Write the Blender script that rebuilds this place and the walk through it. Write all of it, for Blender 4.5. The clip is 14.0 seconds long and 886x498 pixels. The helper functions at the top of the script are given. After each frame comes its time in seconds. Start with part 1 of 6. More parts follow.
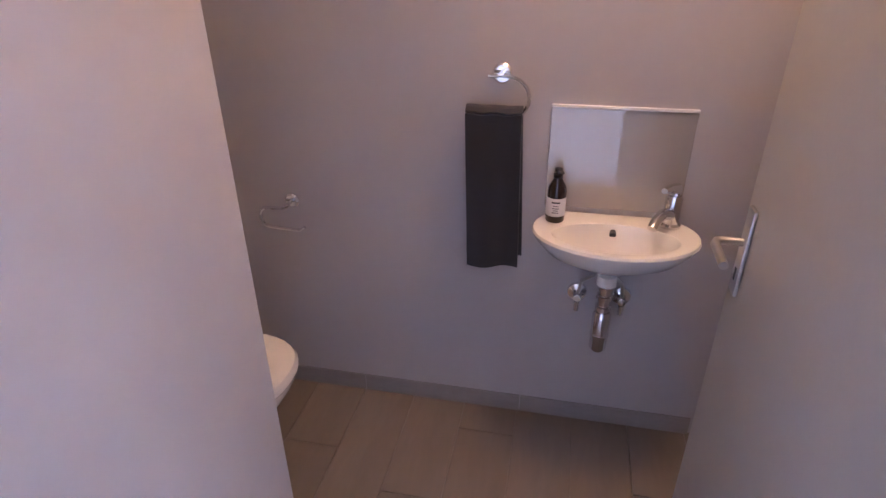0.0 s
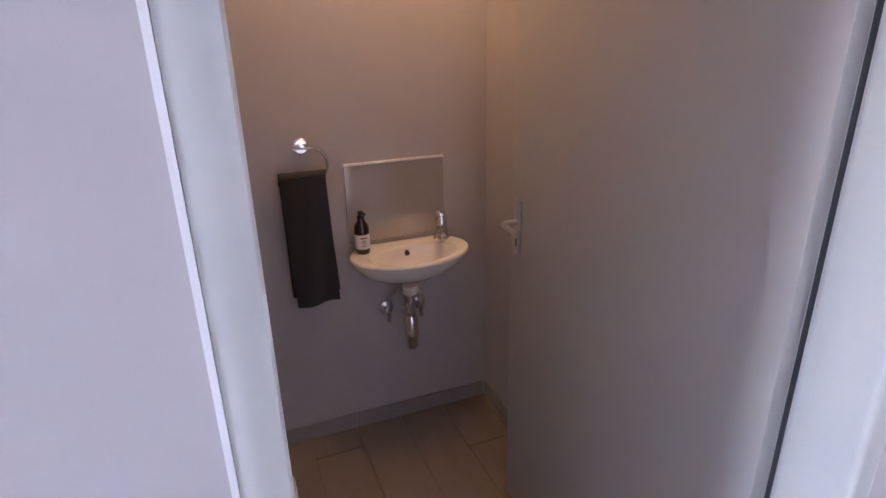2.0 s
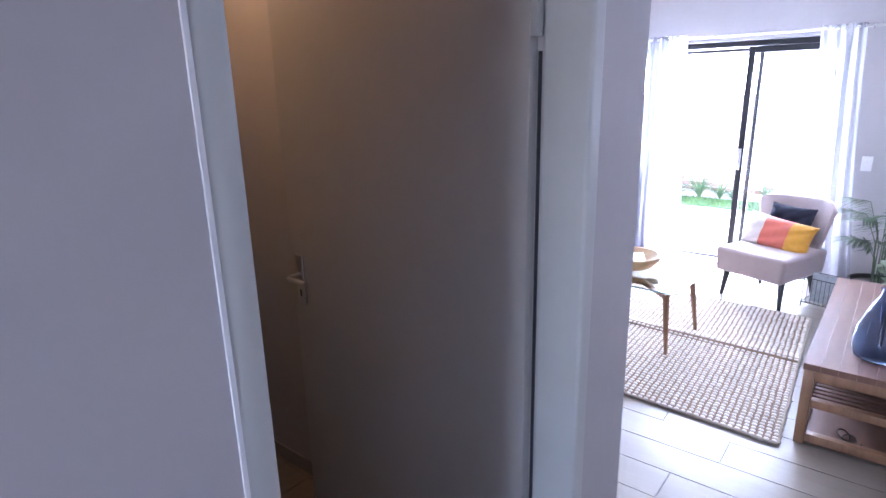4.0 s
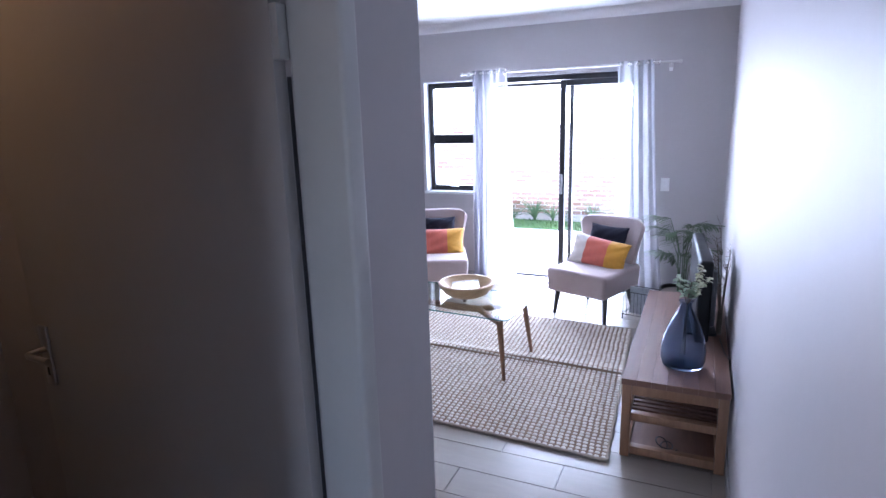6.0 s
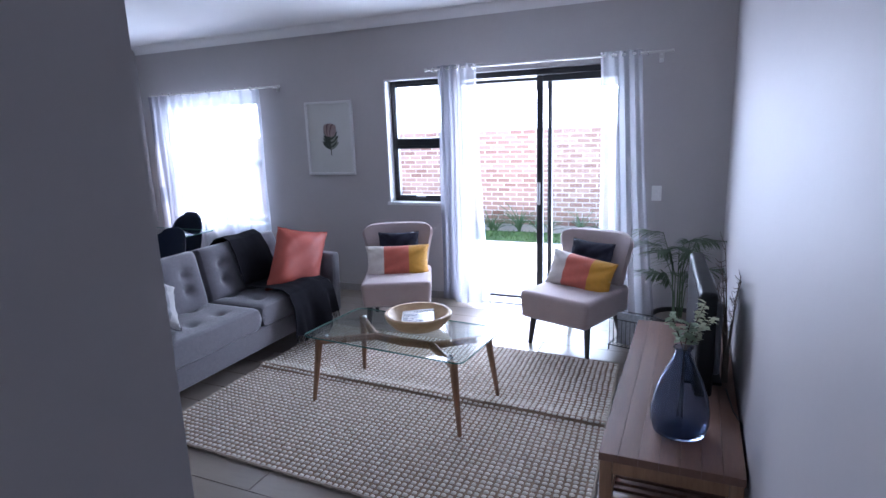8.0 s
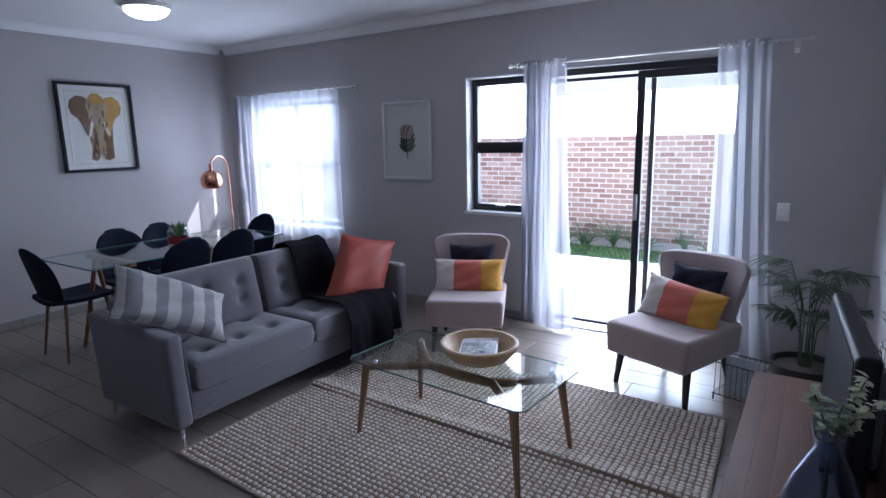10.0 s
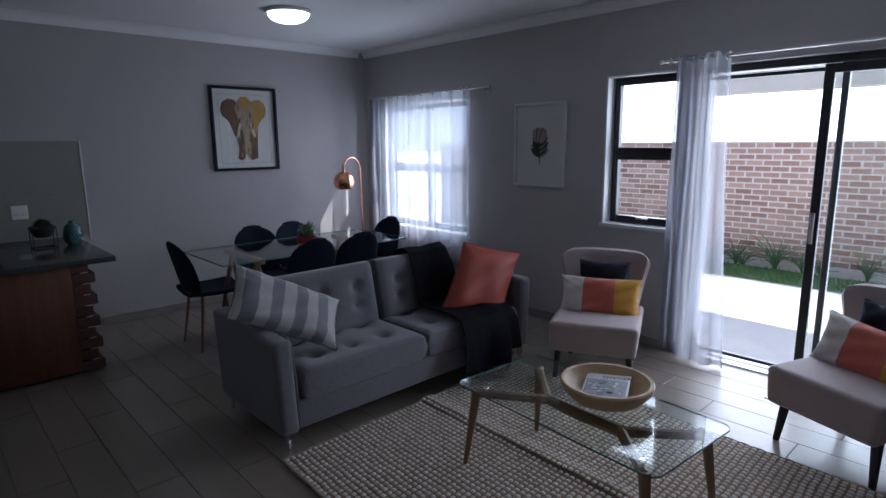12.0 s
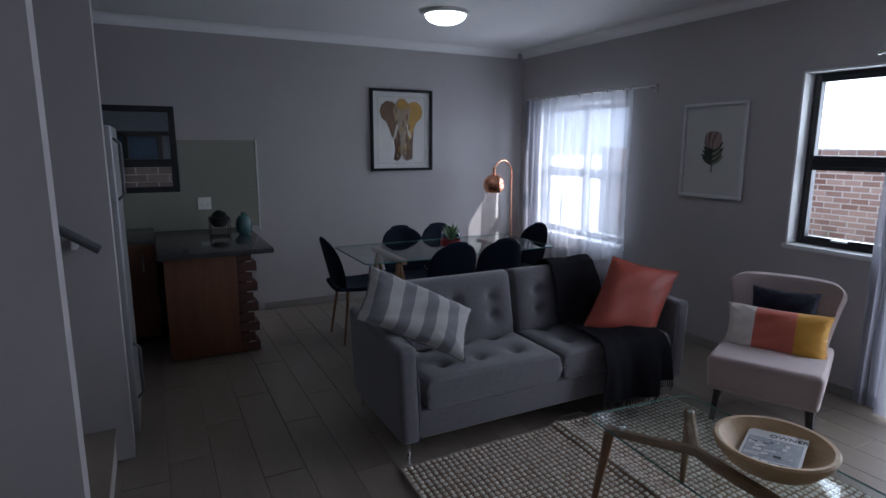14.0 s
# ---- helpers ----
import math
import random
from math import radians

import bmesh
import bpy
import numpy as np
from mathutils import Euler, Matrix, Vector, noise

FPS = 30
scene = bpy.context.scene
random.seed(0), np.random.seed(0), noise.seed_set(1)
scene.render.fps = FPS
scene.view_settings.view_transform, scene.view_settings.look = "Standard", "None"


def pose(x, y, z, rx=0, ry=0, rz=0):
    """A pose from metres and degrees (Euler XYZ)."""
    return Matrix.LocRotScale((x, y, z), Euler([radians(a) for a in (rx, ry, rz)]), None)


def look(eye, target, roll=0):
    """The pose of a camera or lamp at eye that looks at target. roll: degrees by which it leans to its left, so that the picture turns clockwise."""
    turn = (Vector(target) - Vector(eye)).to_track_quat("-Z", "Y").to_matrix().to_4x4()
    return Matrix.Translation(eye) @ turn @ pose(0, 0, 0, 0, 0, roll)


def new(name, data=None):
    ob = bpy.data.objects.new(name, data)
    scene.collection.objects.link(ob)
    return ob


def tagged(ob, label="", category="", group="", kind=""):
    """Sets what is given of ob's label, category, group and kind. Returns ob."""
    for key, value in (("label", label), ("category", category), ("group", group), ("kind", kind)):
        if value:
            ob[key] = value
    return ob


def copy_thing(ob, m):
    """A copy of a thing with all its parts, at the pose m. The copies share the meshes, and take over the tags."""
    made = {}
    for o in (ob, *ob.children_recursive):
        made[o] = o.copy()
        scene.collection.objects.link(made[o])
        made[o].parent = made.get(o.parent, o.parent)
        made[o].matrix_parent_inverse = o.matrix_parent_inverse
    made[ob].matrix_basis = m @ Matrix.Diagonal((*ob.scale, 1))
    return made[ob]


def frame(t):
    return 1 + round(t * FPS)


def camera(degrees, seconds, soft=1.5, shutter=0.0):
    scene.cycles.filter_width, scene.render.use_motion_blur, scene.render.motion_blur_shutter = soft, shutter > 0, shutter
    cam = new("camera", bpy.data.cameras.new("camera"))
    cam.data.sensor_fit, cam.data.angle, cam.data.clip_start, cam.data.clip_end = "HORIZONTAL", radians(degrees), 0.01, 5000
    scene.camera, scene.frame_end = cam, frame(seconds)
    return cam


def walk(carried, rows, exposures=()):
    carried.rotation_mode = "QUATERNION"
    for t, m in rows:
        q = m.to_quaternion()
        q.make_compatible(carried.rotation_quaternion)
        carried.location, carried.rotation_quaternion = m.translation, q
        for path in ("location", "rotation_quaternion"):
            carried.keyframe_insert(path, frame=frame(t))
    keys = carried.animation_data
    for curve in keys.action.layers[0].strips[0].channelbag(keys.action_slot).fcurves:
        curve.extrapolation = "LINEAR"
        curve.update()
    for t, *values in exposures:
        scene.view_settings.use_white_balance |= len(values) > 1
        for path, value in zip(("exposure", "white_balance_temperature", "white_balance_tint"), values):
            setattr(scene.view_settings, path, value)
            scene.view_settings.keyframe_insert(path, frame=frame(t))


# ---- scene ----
cam = camera(75.6, 14.0)
PATH = [
    (0, (-0.828, -5.079, 1.599), (-2.56, -5.447, 0.67), -0.4),
    (0.5, (-0.696, -5.14, 1.611), (-2.494, -5.3, 0.749), -0.6),
    (1, (-0.589, -5.246, 1.624), (-2.415, -5.161, 0.812), -1.0),
    (1.5, (-0.477, -5.383, 1.632), (-2.294, -5.021, 0.88), -0.9),
    (2, (-0.408, -5.555, 1.656), (-2.147, -4.866, 0.948), -1.3),
    (2.5, (-0.372, -5.709, 1.672), (-2.005, -4.755, 1.021), -1.3),
    (3, (-0.342, -5.817, 1.69), (-1.824, -4.616, 1.087), -0.9),
    (3.5, (-0.317, -5.871, 1.711), (-1.646, -4.491, 1.139), -1.0),
    (4, (-0.284, -5.9, 1.721), (-1.493, -4.4, 1.185), -1.3),
    (4.2, (-0.272, -5.906, 1.721), (-1.434, -4.364, 1.199), -1.4),
    (6.3, (-0.202, -5.561, 1.711), (-0.985, -3.774, 1.27), -1.7),
    (6.5, (-0.198, -5.498, 1.706), (-0.973, -3.707, 1.27), -1.7),
    (7, (-0.216, -5.274, 1.681), (-0.982, -3.477, 1.254), -1.7),
    (7.2, (-0.217, -5.183, 1.67), (-0.987, -3.386, 1.246), -1.8),
    (9.3, (-0.283, -4.52, 1.584), (-1.227, -2.801, 1.191), -1.4),
    (9.5, (-0.296, -4.47, 1.58), (-1.282, -2.774, 1.191), -1.3),
    (10, (-0.315, -4.376, 1.588), (-1.399, -2.74, 1.204), -1.2),
    (10.5, (-0.339, -4.295, 1.594), (-1.511, -2.72, 1.214), -1.1),
    (11, (-0.385, -4.222, 1.6), (-1.643, -2.713, 1.223), -1.0),
    (11.5, (-0.434, -4.158, 1.594), (-1.782, -2.728, 1.222), -0.8),
    (12, (-0.465, -4.101, 1.595), (-1.9, -2.758, 1.227), -0.6),
    (12.5, (-0.506, -4.04, 1.594), (-2.028, -2.795, 1.229), -0.3),
    (13, (-0.539, -3.986, 1.591), (-2.152, -2.86, 1.232), -0.1),
    (13.5, (-0.546, -3.94, 1.593), (-2.238, -2.936, 1.235), 0.1),
    (14, (-0.562, -3.89, 1.603), (-2.312, -2.992, 1.243), 0.2),
]
EXPOSURES = [(0.0, 6.23, 5230, 28), (1.0, 6.2, 5480, 26), (2.0, 5.55, 5800, 26), (3.0, 5.12, 5500, 27), (4.0, 4.45, 5450, 24), (6.5, 3.27, 5400, 22), (7.2, 2.93, 5420, 21),
             (9.3, 2.25, 5480, 18), (11.0, 1.6, 5620, 16), (12.5, 0.92, 5800, 15), (13.0, 0.84, 5850, 15), (14.0, 1.15, 5900, 15)]
walk(cam, [(t, look(eye, target, roll)) for t, eye, target, roll in PATH], EXPOSURES)

# ---- light ----
SUN_EL, SUN_AZ = 44.0, 48.0     # degrees; azimuth from +y towards +x
world = bpy.data.worlds.new("sky")
scene.world = world
world.use_nodes = True
wn = world.node_tree
sky = wn.nodes.new("ShaderNodeTexSky")
sky.sky_type, sky.sun_disc = "NISHITA", False
sky.sun_elevation, sky.sun_rotation = radians(SUN_EL), radians(SUN_AZ)
sky.dust_density = 1.0
wn.links.new(sky.outputs[0], wn.nodes["Background"].inputs[0])
wn.nodes["Background"].inputs[1].default_value = 0.15


def lamp(name, kind, m, energy, color, size=0.0, size_y=0.0):
    d = bpy.data.lights.new(name, kind)
    d.energy, d.color = energy, color
    if kind == "AREA":
        d.shape, d.size, d.size_y = "RECTANGLE", size, size_y
    elif kind == "SUN":
        d.angle = radians(0.6)
    else:
        d.shadow_soft_size = size
    ob = new(name, d)
    ob.matrix_world = m
    return ob


_el, _az = radians(SUN_EL), radians(SUN_AZ)
sun_way = Vector((math.sin(_az) * math.cos(_el), math.cos(_az) * math.cos(_el), math.sin(_el)))
lamp("sun", "SUN", look(sun_way * 30, (0, 0, 0)), 4.0, (1.0, 0.95, 0.88))
DAY = (0.82, 0.9, 1.0)
lamp("daylight_window", "AREA", look((-5.08, 0.30, 1.34), (-5.08, -1, 1.2)), 15, DAY, 1.25, 1.25)
lamp("daylight_casement", "AREA", look((-2.63, 0.30, 1.5), (-2.63, -1, 1.3)), 4.2, DAY, 0.5, 1.05)
lamp("daylight_door", "AREA", look((-1.49, 0.34, 1.05), (-1.49, -1, 0.9)), 20, DAY, 1.4, 2.0)
lamp("cloakroom_bulb", "POINT", pose(-2.2, -4.87, 2.5), 0.50, (1.0, 0.57, 0.24), 0.07)
# Added fill lamp to brighten the passage, behind a made-up opening.
lamp("passage_fill", "AREA", look((-0.62, -7.46, 1.1), (-0.55, -6, 1.1)), 0.54, DAY, 0.3, 1.9)


# ---- materials ----
def mat(name, color, rough=0.6, metal=0.0, vary=0.12, scale=8.0, bump=0.0, bump_scale=120.0, stretch=(1, 1, 1), color2=None, per_object=0.0,
        coat=0.0, sheen=0.0, spec=0.5):
    """Base colour with two scales of variation and a fine relief, in the object's own metres."""
    m = bpy.data.materials.new(name)
    m.use_nodes = True
    t = m.node_tree
    N, L = t.nodes, t.links
    b = N["Principled BSDF"]
    co = N.new("ShaderNodeTexCoord")
    mp = N.new("ShaderNodeMapping")
    mp.inputs["Scale"].default_value = stretch
    L.new(co.outputs["Object"], mp.inputs["Vector"])
    n1 = N.new("ShaderNodeTexNoise")
    n1.inputs["Scale"].default_value, n1.inputs["Detail"].default_value, n1.inputs["Roughness"].default_value = scale, 6, 0.65
    L.new(mp.outputs[0], n1.inputs["Vector"])
    n2 = N.new("ShaderNodeTexNoise")
    n2.inputs["Scale"].default_value, n2.inputs["Detail"].default_value = scale * 9, 4
    L.new(mp.outputs[0], n2.inputs["Vector"])
    add = N.new("ShaderNodeMath")
    add.operation = "MULTIPLY_ADD"
    L.new(n2.outputs[0], add.inputs[0])
    add.inputs[1].default_value = 0.35
    L.new(n1.outputs[0], add.inputs[2])
    fac = add.outputs[0]
    if per_object:
        oi = N.new("ShaderNodeObjectInfo")
        pa = N.new("ShaderNodeMath")
        pa.operation = "MULTIPLY_ADD"
        L.new(oi.outputs["Random"], pa.inputs[0])
        pa.inputs[1].default_value = per_object
        L.new(fac, pa.inputs[2])
        fac = pa.outputs[0]
    rmp = N.new("ShaderNodeMapRange")
    rmp.inputs["From Min"].default_value, rmp.inputs["From Max"].default_value = 0.35, 1.0 + per_object
    L.new(fac, rmp.inputs["Value"])
    mx = N.new("ShaderNodeMix")
    mx.data_type = "RGBA"
    L.new(rmp.outputs[0], mx.inputs["Factor"])
    c2 = color2 or tuple(c * (1 + vary) for c in color)
    c1 = color if color2 else tuple(c * (1 - vary) for c in color)
    mx.inputs["A"].default_value, mx.inputs["B"].default_value = (*c1, 1), (*c2, 1)
    L.new(mx.outputs["Result"], b.inputs["Base Color"])
    b.inputs["Metallic"].default_value = metal
    b.inputs["Specular IOR Level"].default_value = spec
    rr = N.new("ShaderNodeMapRange")
    rr.inputs["To Min"].default_value, rr.inputs["To Max"].default_value = max(0.02, rough * 0.85), min(1, rough * 1.15)
    L.new(n1.outputs[0], rr.inputs["Value"])
    L.new(rr.outputs[0], b.inputs["Roughness"])
    if coat:
        b.inputs["Coat Weight"].default_value, b.inputs["Coat Roughness"].default_value = coat, 0.08
    if sheen:
        b.inputs["Sheen Weight"].default_value, b.inputs["Sheen Roughness"].default_value = sheen, 0.5
    if bump:
        n3 = N.new("ShaderNodeTexNoise")
        n3.inputs["Scale"].default_value, n3.inputs["Detail"].default_value = bump_scale, 3
        L.new(mp.outputs[0], n3.inputs["Vector"])
        bp = N.new("ShaderNodeBump")
        bp.inputs["Strength"].default_value, bp.inputs["Distance"].default_value = bump, 0.004
        L.new(n3.outputs[0], bp.inputs["Height"])
        L.new(bp.outputs[0], b.inputs["Normal"])
    return m


def glass(name, color=(1, 1, 1), rough=0.0, ior=1.45, thin=True):
    """thin: a pane that lets light straight through, with a mirror gloss on it; else a solid refracting body."""
    m = bpy.data.materials.new(name)
    m.use_nodes = True
    t = m.node_tree
    N, L = t.nodes, t.links
    b = N["Principled BSDF"]
    if not thin:
        b.inputs["Base Color"].default_value = (*color, 1)
        b.inputs["Transmission Weight"].default_value, b.inputs["Roughness"].default_value, b.inputs["IOR"].default_value = 1, rough, ior
        return m
    N.remove(b)
    tr, gl, fr, mx = (N.new("ShaderNode" + k) for k in ("BsdfTransparent", "BsdfGlossy", "LayerWeight", "MixShader"))
    tr.inputs[0].default_value = (*color, 1)
    gl.inputs["Roughness"].default_value = 0.01
    fr.inputs[0].default_value = 0.5
    pw, ad = N.new("ShaderNodeMath"), N.new("ShaderNodeMath")
    pw.operation, ad.operation = "POWER", "MULTIPLY_ADD"
    L.new(fr.outputs["Facing"], pw.inputs[0])
    pw.inputs[1].default_value, ad.inputs[1].default_value, ad.inputs[2].default_value = 4.5, 0.75, ((ior - 1) / (ior + 1)) ** 2
    L.new(pw.outputs[0], ad.inputs[0])
    L.new(ad.outputs[0], mx.inputs[0])
    L.new(tr.outputs[0], mx.inputs[1])
    L.new(gl.outputs[0], mx.inputs[2])
    L.new(mx.outputs[0], N["Material Output"].inputs[0])
    return m


def sheer(name, color, clear):
    """Thin voile: part of the light goes straight through, the rest is scattered to both sides; the weave shows as fine relief."""
    m = bpy.data.materials.new(name)
    m.use_nodes = True
    t = m.node_tree
    N, L = t.nodes, t.links
    N.remove(N["Principled BSDF"])
    di, tl, tr, m1, m2 = (N.new("ShaderNode" + k) for k in ("BsdfDiffuse", "BsdfTranslucent", "BsdfTransparent", "MixShader", "MixShader"))
    nz, co, rg = N.new("ShaderNodeTexNoise"), N.new("ShaderNodeTexCoord"), N.new("ShaderNodeMapRange")
    nz.inputs["Scale"].default_value = 260
    L.new(co.outputs["Object"], nz.inputs["Vector"])
    rg.inputs["To Min"].default_value, rg.inputs["To Max"].default_value = max(0, clear - 0.12), clear + 0.12
    L.new(nz.outputs[0], rg.inputs["Value"])
    di.inputs[0].default_value = tl.inputs[0].default_value = (*color, 1)
    m1.inputs[0].default_value = 0.5
    L.new(di.outputs[0], m1.inputs[1])
    L.new(tl.outputs[0], m1.inputs[2])
    L.new(rg.outputs[0], m2.inputs[0])
    L.new(m1.outputs[0], m2.inputs[1])
    L.new(tr.outputs[0], m2.inputs[2])
    L.new(m2.outputs[0], N["Material Output"].inputs[0])
    return m


def glow(name, color, strength):
    m = bpy.data.materials.new(name)
    m.use_nodes = True
    b = m.node_tree.nodes["Principled BSDF"]
    b.inputs["Base Color"].default_value = (*color, 1)
    b.inputs["Emission Color"].default_value, b.inputs["Emission Strength"].default_value = (*color, 1), strength
    return m


M = dict(
    wall=mat("grey_wall_paint", (0.42, 0.40, 0.40), 0.58, vary=0.04, scale=3, bump=0.04, bump_scale=260),
    ceiling=mat("white_ceiling_paint", (0.78, 0.78, 0.78), 0.8, vary=0.02, scale=2, bump=0.05),
    cornice=mat("white_plaster_cove", (0.8, 0.8, 0.8), 0.7, vary=0.03),
    frame=mat("grey_enamelled_steel", (0.44, 0.45, 0.43), 0.35, vary=0.04, scale=6, bump=0.04),
    door=mat("grey_painted_door", (0.40, 0.39, 0.37), 0.42, vary=0.04, scale=4, bump=0.06, bump_scale=90),
    sill=mat("white_reveal_paint", (0.7, 0.7, 0.7), 0.6, vary=0.04),
    tile=mat("wood_look_porcelain", (0.170, 0.139, 0.110), 0.30, scale=2.0, stretch=(0.5, 2.6, 1), bump=0.02, bump_scale=30, per_object=0.2,
             color2=(0.245, 0.207, 0.170), spec=0.45),
    grout=mat("dark_grout", (0.20, 0.175, 0.148), 0.9, vary=0.15, scale=30),
    skirt=mat("grey_tile_skirting", (0.26, 0.245, 0.23), 0.4, vary=0.15, scale=4, stretch=(1, 1, 4)),
    alu=mat("black_aluminium", (0.02, 0.021, 0.024), 0.35, vary=0.2, scale=20),
    rail_alu=mat("brushed_aluminium", (0.6, 0.6, 0.62), 0.3, 1.0, vary=0.1),
    chrome=mat("chrome", (0.75, 0.75, 0.77), 0.08, 1.0, vary=0.03),
    nickel=mat("satin_nickel", (0.55, 0.54, 0.52), 0.3, 1.0, vary=0.06, scale=30),
    pane=glass("window_glass", (0.97, 0.985, 0.985)),
    sheer=sheer("white_voile", (0.50, 0.50, 0.53), 0.44),
    fine_sheer=sheer("fine_bluish_voile", (0.60, 0.62, 0.67), 0.50),
    drape=sheer("pale_grey_voile", (0.30, 0.30, 0.34), 0.14),
    concrete=mat("pale_concrete_paving", (0.72, 0.71, 0.69), 0.85, vary=0.12, scale=2.5, bump=0.15),
    grass=mat("lawn_green", (0.09, 0.17, 0.045), 0.8, vary=0.5, scale=6, bump=0.4),
    soil=mat("red_soil", (0.22, 0.17, 0.13), 0.95, vary=0.3, scale=7, bump=0.3),
    brick=mat("weathered_clay_brick", (0.27, 0.135, 0.10), 0.85, scale=14, bump=0.35, bump_scale=60, per_object=0.8, color2=(0.60, 0.43, 0.35)),
    mortar=mat("pale_mortar", (0.72, 0.67, 0.62), 0.95, vary=0.15, scale=20, bump=0.2),
    plaster=mat("white_soffit_paint", (0.7, 0.7, 0.69), 0.8, vary=0.03),
    bluewall=mat("blue_grey_house_paint", (0.13, 0.16, 0.21), 0.7, vary=0.1),
    grey_brick=mat("grey_brown_brick", (0.20, 0.165, 0.15), 0.85, vary=0.3, scale=12, bump=0.3, bump_scale=60, color2=(0.36, 0.31, 0.29), per_object=0.5),
    bluepane=mat("blue_window_reflection", (0.05, 0.10, 0.17), 0.08, vary=0.2, scale=2),
    haze=glow("white_sky", (0.95, 0.97, 1.0), 2.6),
    palm_leaf=mat("dull_green_palm", (0.060, 0.098, 0.045), 0.55, vary=0.4, scale=5),
    leaf=mat("green_leaf", (0.11, 0.19, 0.075), 0.5, vary=0.4, scale=5, per_object=0.2),
    dleaf=mat("dark_green_leaf", (0.025, 0.06, 0.03), 0.45, vary=0.35, scale=6),
    cream=mat("cream_blossom", (0.55, 0.56, 0.38), 0.6, vary=0.2, scale=30),
    sage=mat("pale_sage_leaf", (0.24, 0.31, 0.19), 0.6, vary=0.25, scale=15),
    twig=mat("dry_brown_twig", (0.10, 0.075, 0.055), 0.8, vary=0.3, scale=20),
)


# ---- building helpers ----
def box(bm, x0, x1, y0, y1, z0, z1, bevel=0.0, seg=2):
    r = bmesh.ops.create_cube(bm, size=1, matrix=Matrix.Translation(((x0 + x1) / 2, (y0 + y1) / 2, (z0 + z1) / 2)) @ Matrix.Diagonal((x1 - x0, y1 - y0, z1 - z0, 1)))
    if bevel:
        es = {e for v in r["verts"] for e in v.link_edges}
        bmesh.ops.bevel(bm, geom=list(es), offset=bevel, segments=seg, affect="EDGES", profile=0.6)
    return bm


def rod(bm, a, b, r0, r1=None, n=10, cap=True):
    a, b = Vector(a), Vector(b)
    d = b - a
    m = Matrix.Translation((a + b) / 2) @ d.to_track_quat("Z", "Y").to_matrix().to_4x4()
    bmesh.ops.create_cone(bm, cap_ends=cap, segments=n, radius1=r0, radius2=r0 if r1 is None else r1, depth=d.length, matrix=m)
    return bm


def tube(bm, pts, r, n=8, closed=False):
    """A round bar of radius r (a number, or one for each point) along a line of points."""
    pts = [Vector(p) for p in pts]
    rings, up = [], None
    k = len(pts)
    for i, p in enumerate(pts):
        a, b = (pts[(i - 1) % k], pts[(i + 1) % k]) if closed else (pts[max(0, i - 1)], pts[min(k - 1, i + 1)])
        t = (b - a).normalized()
        if up is None:
            up = t.orthogonal().normalized()
        up = (up - t * up.dot(t)).normalized()
        s = t.cross(up)
        rad = r[i] if isinstance(r, (list, tuple)) else r
        rings.append([bm.verts.new(p + rad * (math.cos(2 * math.pi * j / n) * up + math.sin(2 * math.pi * j / n) * s)) for j in range(n)])
    for i in range(k if closed else k - 1):
        A, B = rings[i], rings[(i + 1) % k]
        for j in range(n):
            bm.faces.new((A[j], A[(j + 1) % n], B[(j + 1) % n], B[j]))
    if not closed:
        bm.faces.new(rings[0][::-1])
        bm.faces.new(rings[-1])
    return bm


def lathe(bm, profile, n=28, at=(0, 0, 0), sx=1.0, sy=1.0):
    rings = []
    for r, z in profile:
        rings.append([bm.verts.new((at[0] + sx * r * math.cos(2 * math.pi * j / n), at[1] + sy * r * math.sin(2 * math.pi * j / n), at[2] + z)) for j in range(n)]
                     if r > 1e-5 else [bm.verts.new((at[0], at[1], at[2] + z))])
    for A, B in zip(rings, rings[1:]):
        for j in range(n):
            f = [A[j % len(A)], A[(j + 1) % len(A)], B[(j + 1) % len(B)], B[j % len(B)]]
            f = list(dict.fromkeys(f))
            if len(f) > 2:
                bm.faces.new(f)
    return bm


def sheet(bm, fn, nu, nv, thick=0.0):
    """A grid of points fn(u, v) for u, v in 0..1; with thick, a slab of that thickness along the normals."""
    g = [[bm.verts.new(fn(i / nu, j / nv)) for j in range(nv + 1)] for i in range(nu + 1)]
    fs = [bm.faces.new((g[i][j], g[i + 1][j], g[i + 1][j + 1], g[i][j + 1])) for i in range(nu) for j in range(nv)]
    if thick:
        bm.normal_update()
        bmesh.ops.solidify(bm, geom=fs, thickness=thick)
    return bm


def pad(bm, w, d, h, at=(0, 0, 0), tufts=(), power=6, n=28, dip=0.03, m=None, bulge=0.0):
    """A stuffed cushion of width w (x), depth d (y), height h (z), with rounded edges and dimples at the tufts (-1..1)."""
    m = m or Matrix.Translation(at)

    def shape(sign):
        def fn(u, v):
            x, y = 2 * u - 1, 2 * v - 1
            e = max(0.0, (1 - abs(x) ** power) * (1 - abs(y) ** power)) ** 0.42
            z = sign * h / 2 * e * (1 + bulge * (1 - x * x) * (1 - y * y))
            for tx, ty in tufts:
                q = ((x - tx) * w / 2) ** 2 + ((y - ty) * d / 2) ** 2
                z -= sign * dip * math.exp(-q / 0.0016) + sign * dip * 0.45 * math.exp(-q / 0.008)
            rx = 1 - 0.02 * (1 - e)
            return m @ Vector((x * w / 2 * rx, y * d / 2 * rx, z))
        return fn

    sheet(bm, shape(1), n, n)
    sheet(bm, shape(-1), n, n)
    bmesh.ops.remove_doubles(bm, verts=bm.verts, dist=0.0006)
    bmesh.ops.recalc_face_normals(bm, faces=bm.faces)
    return bm


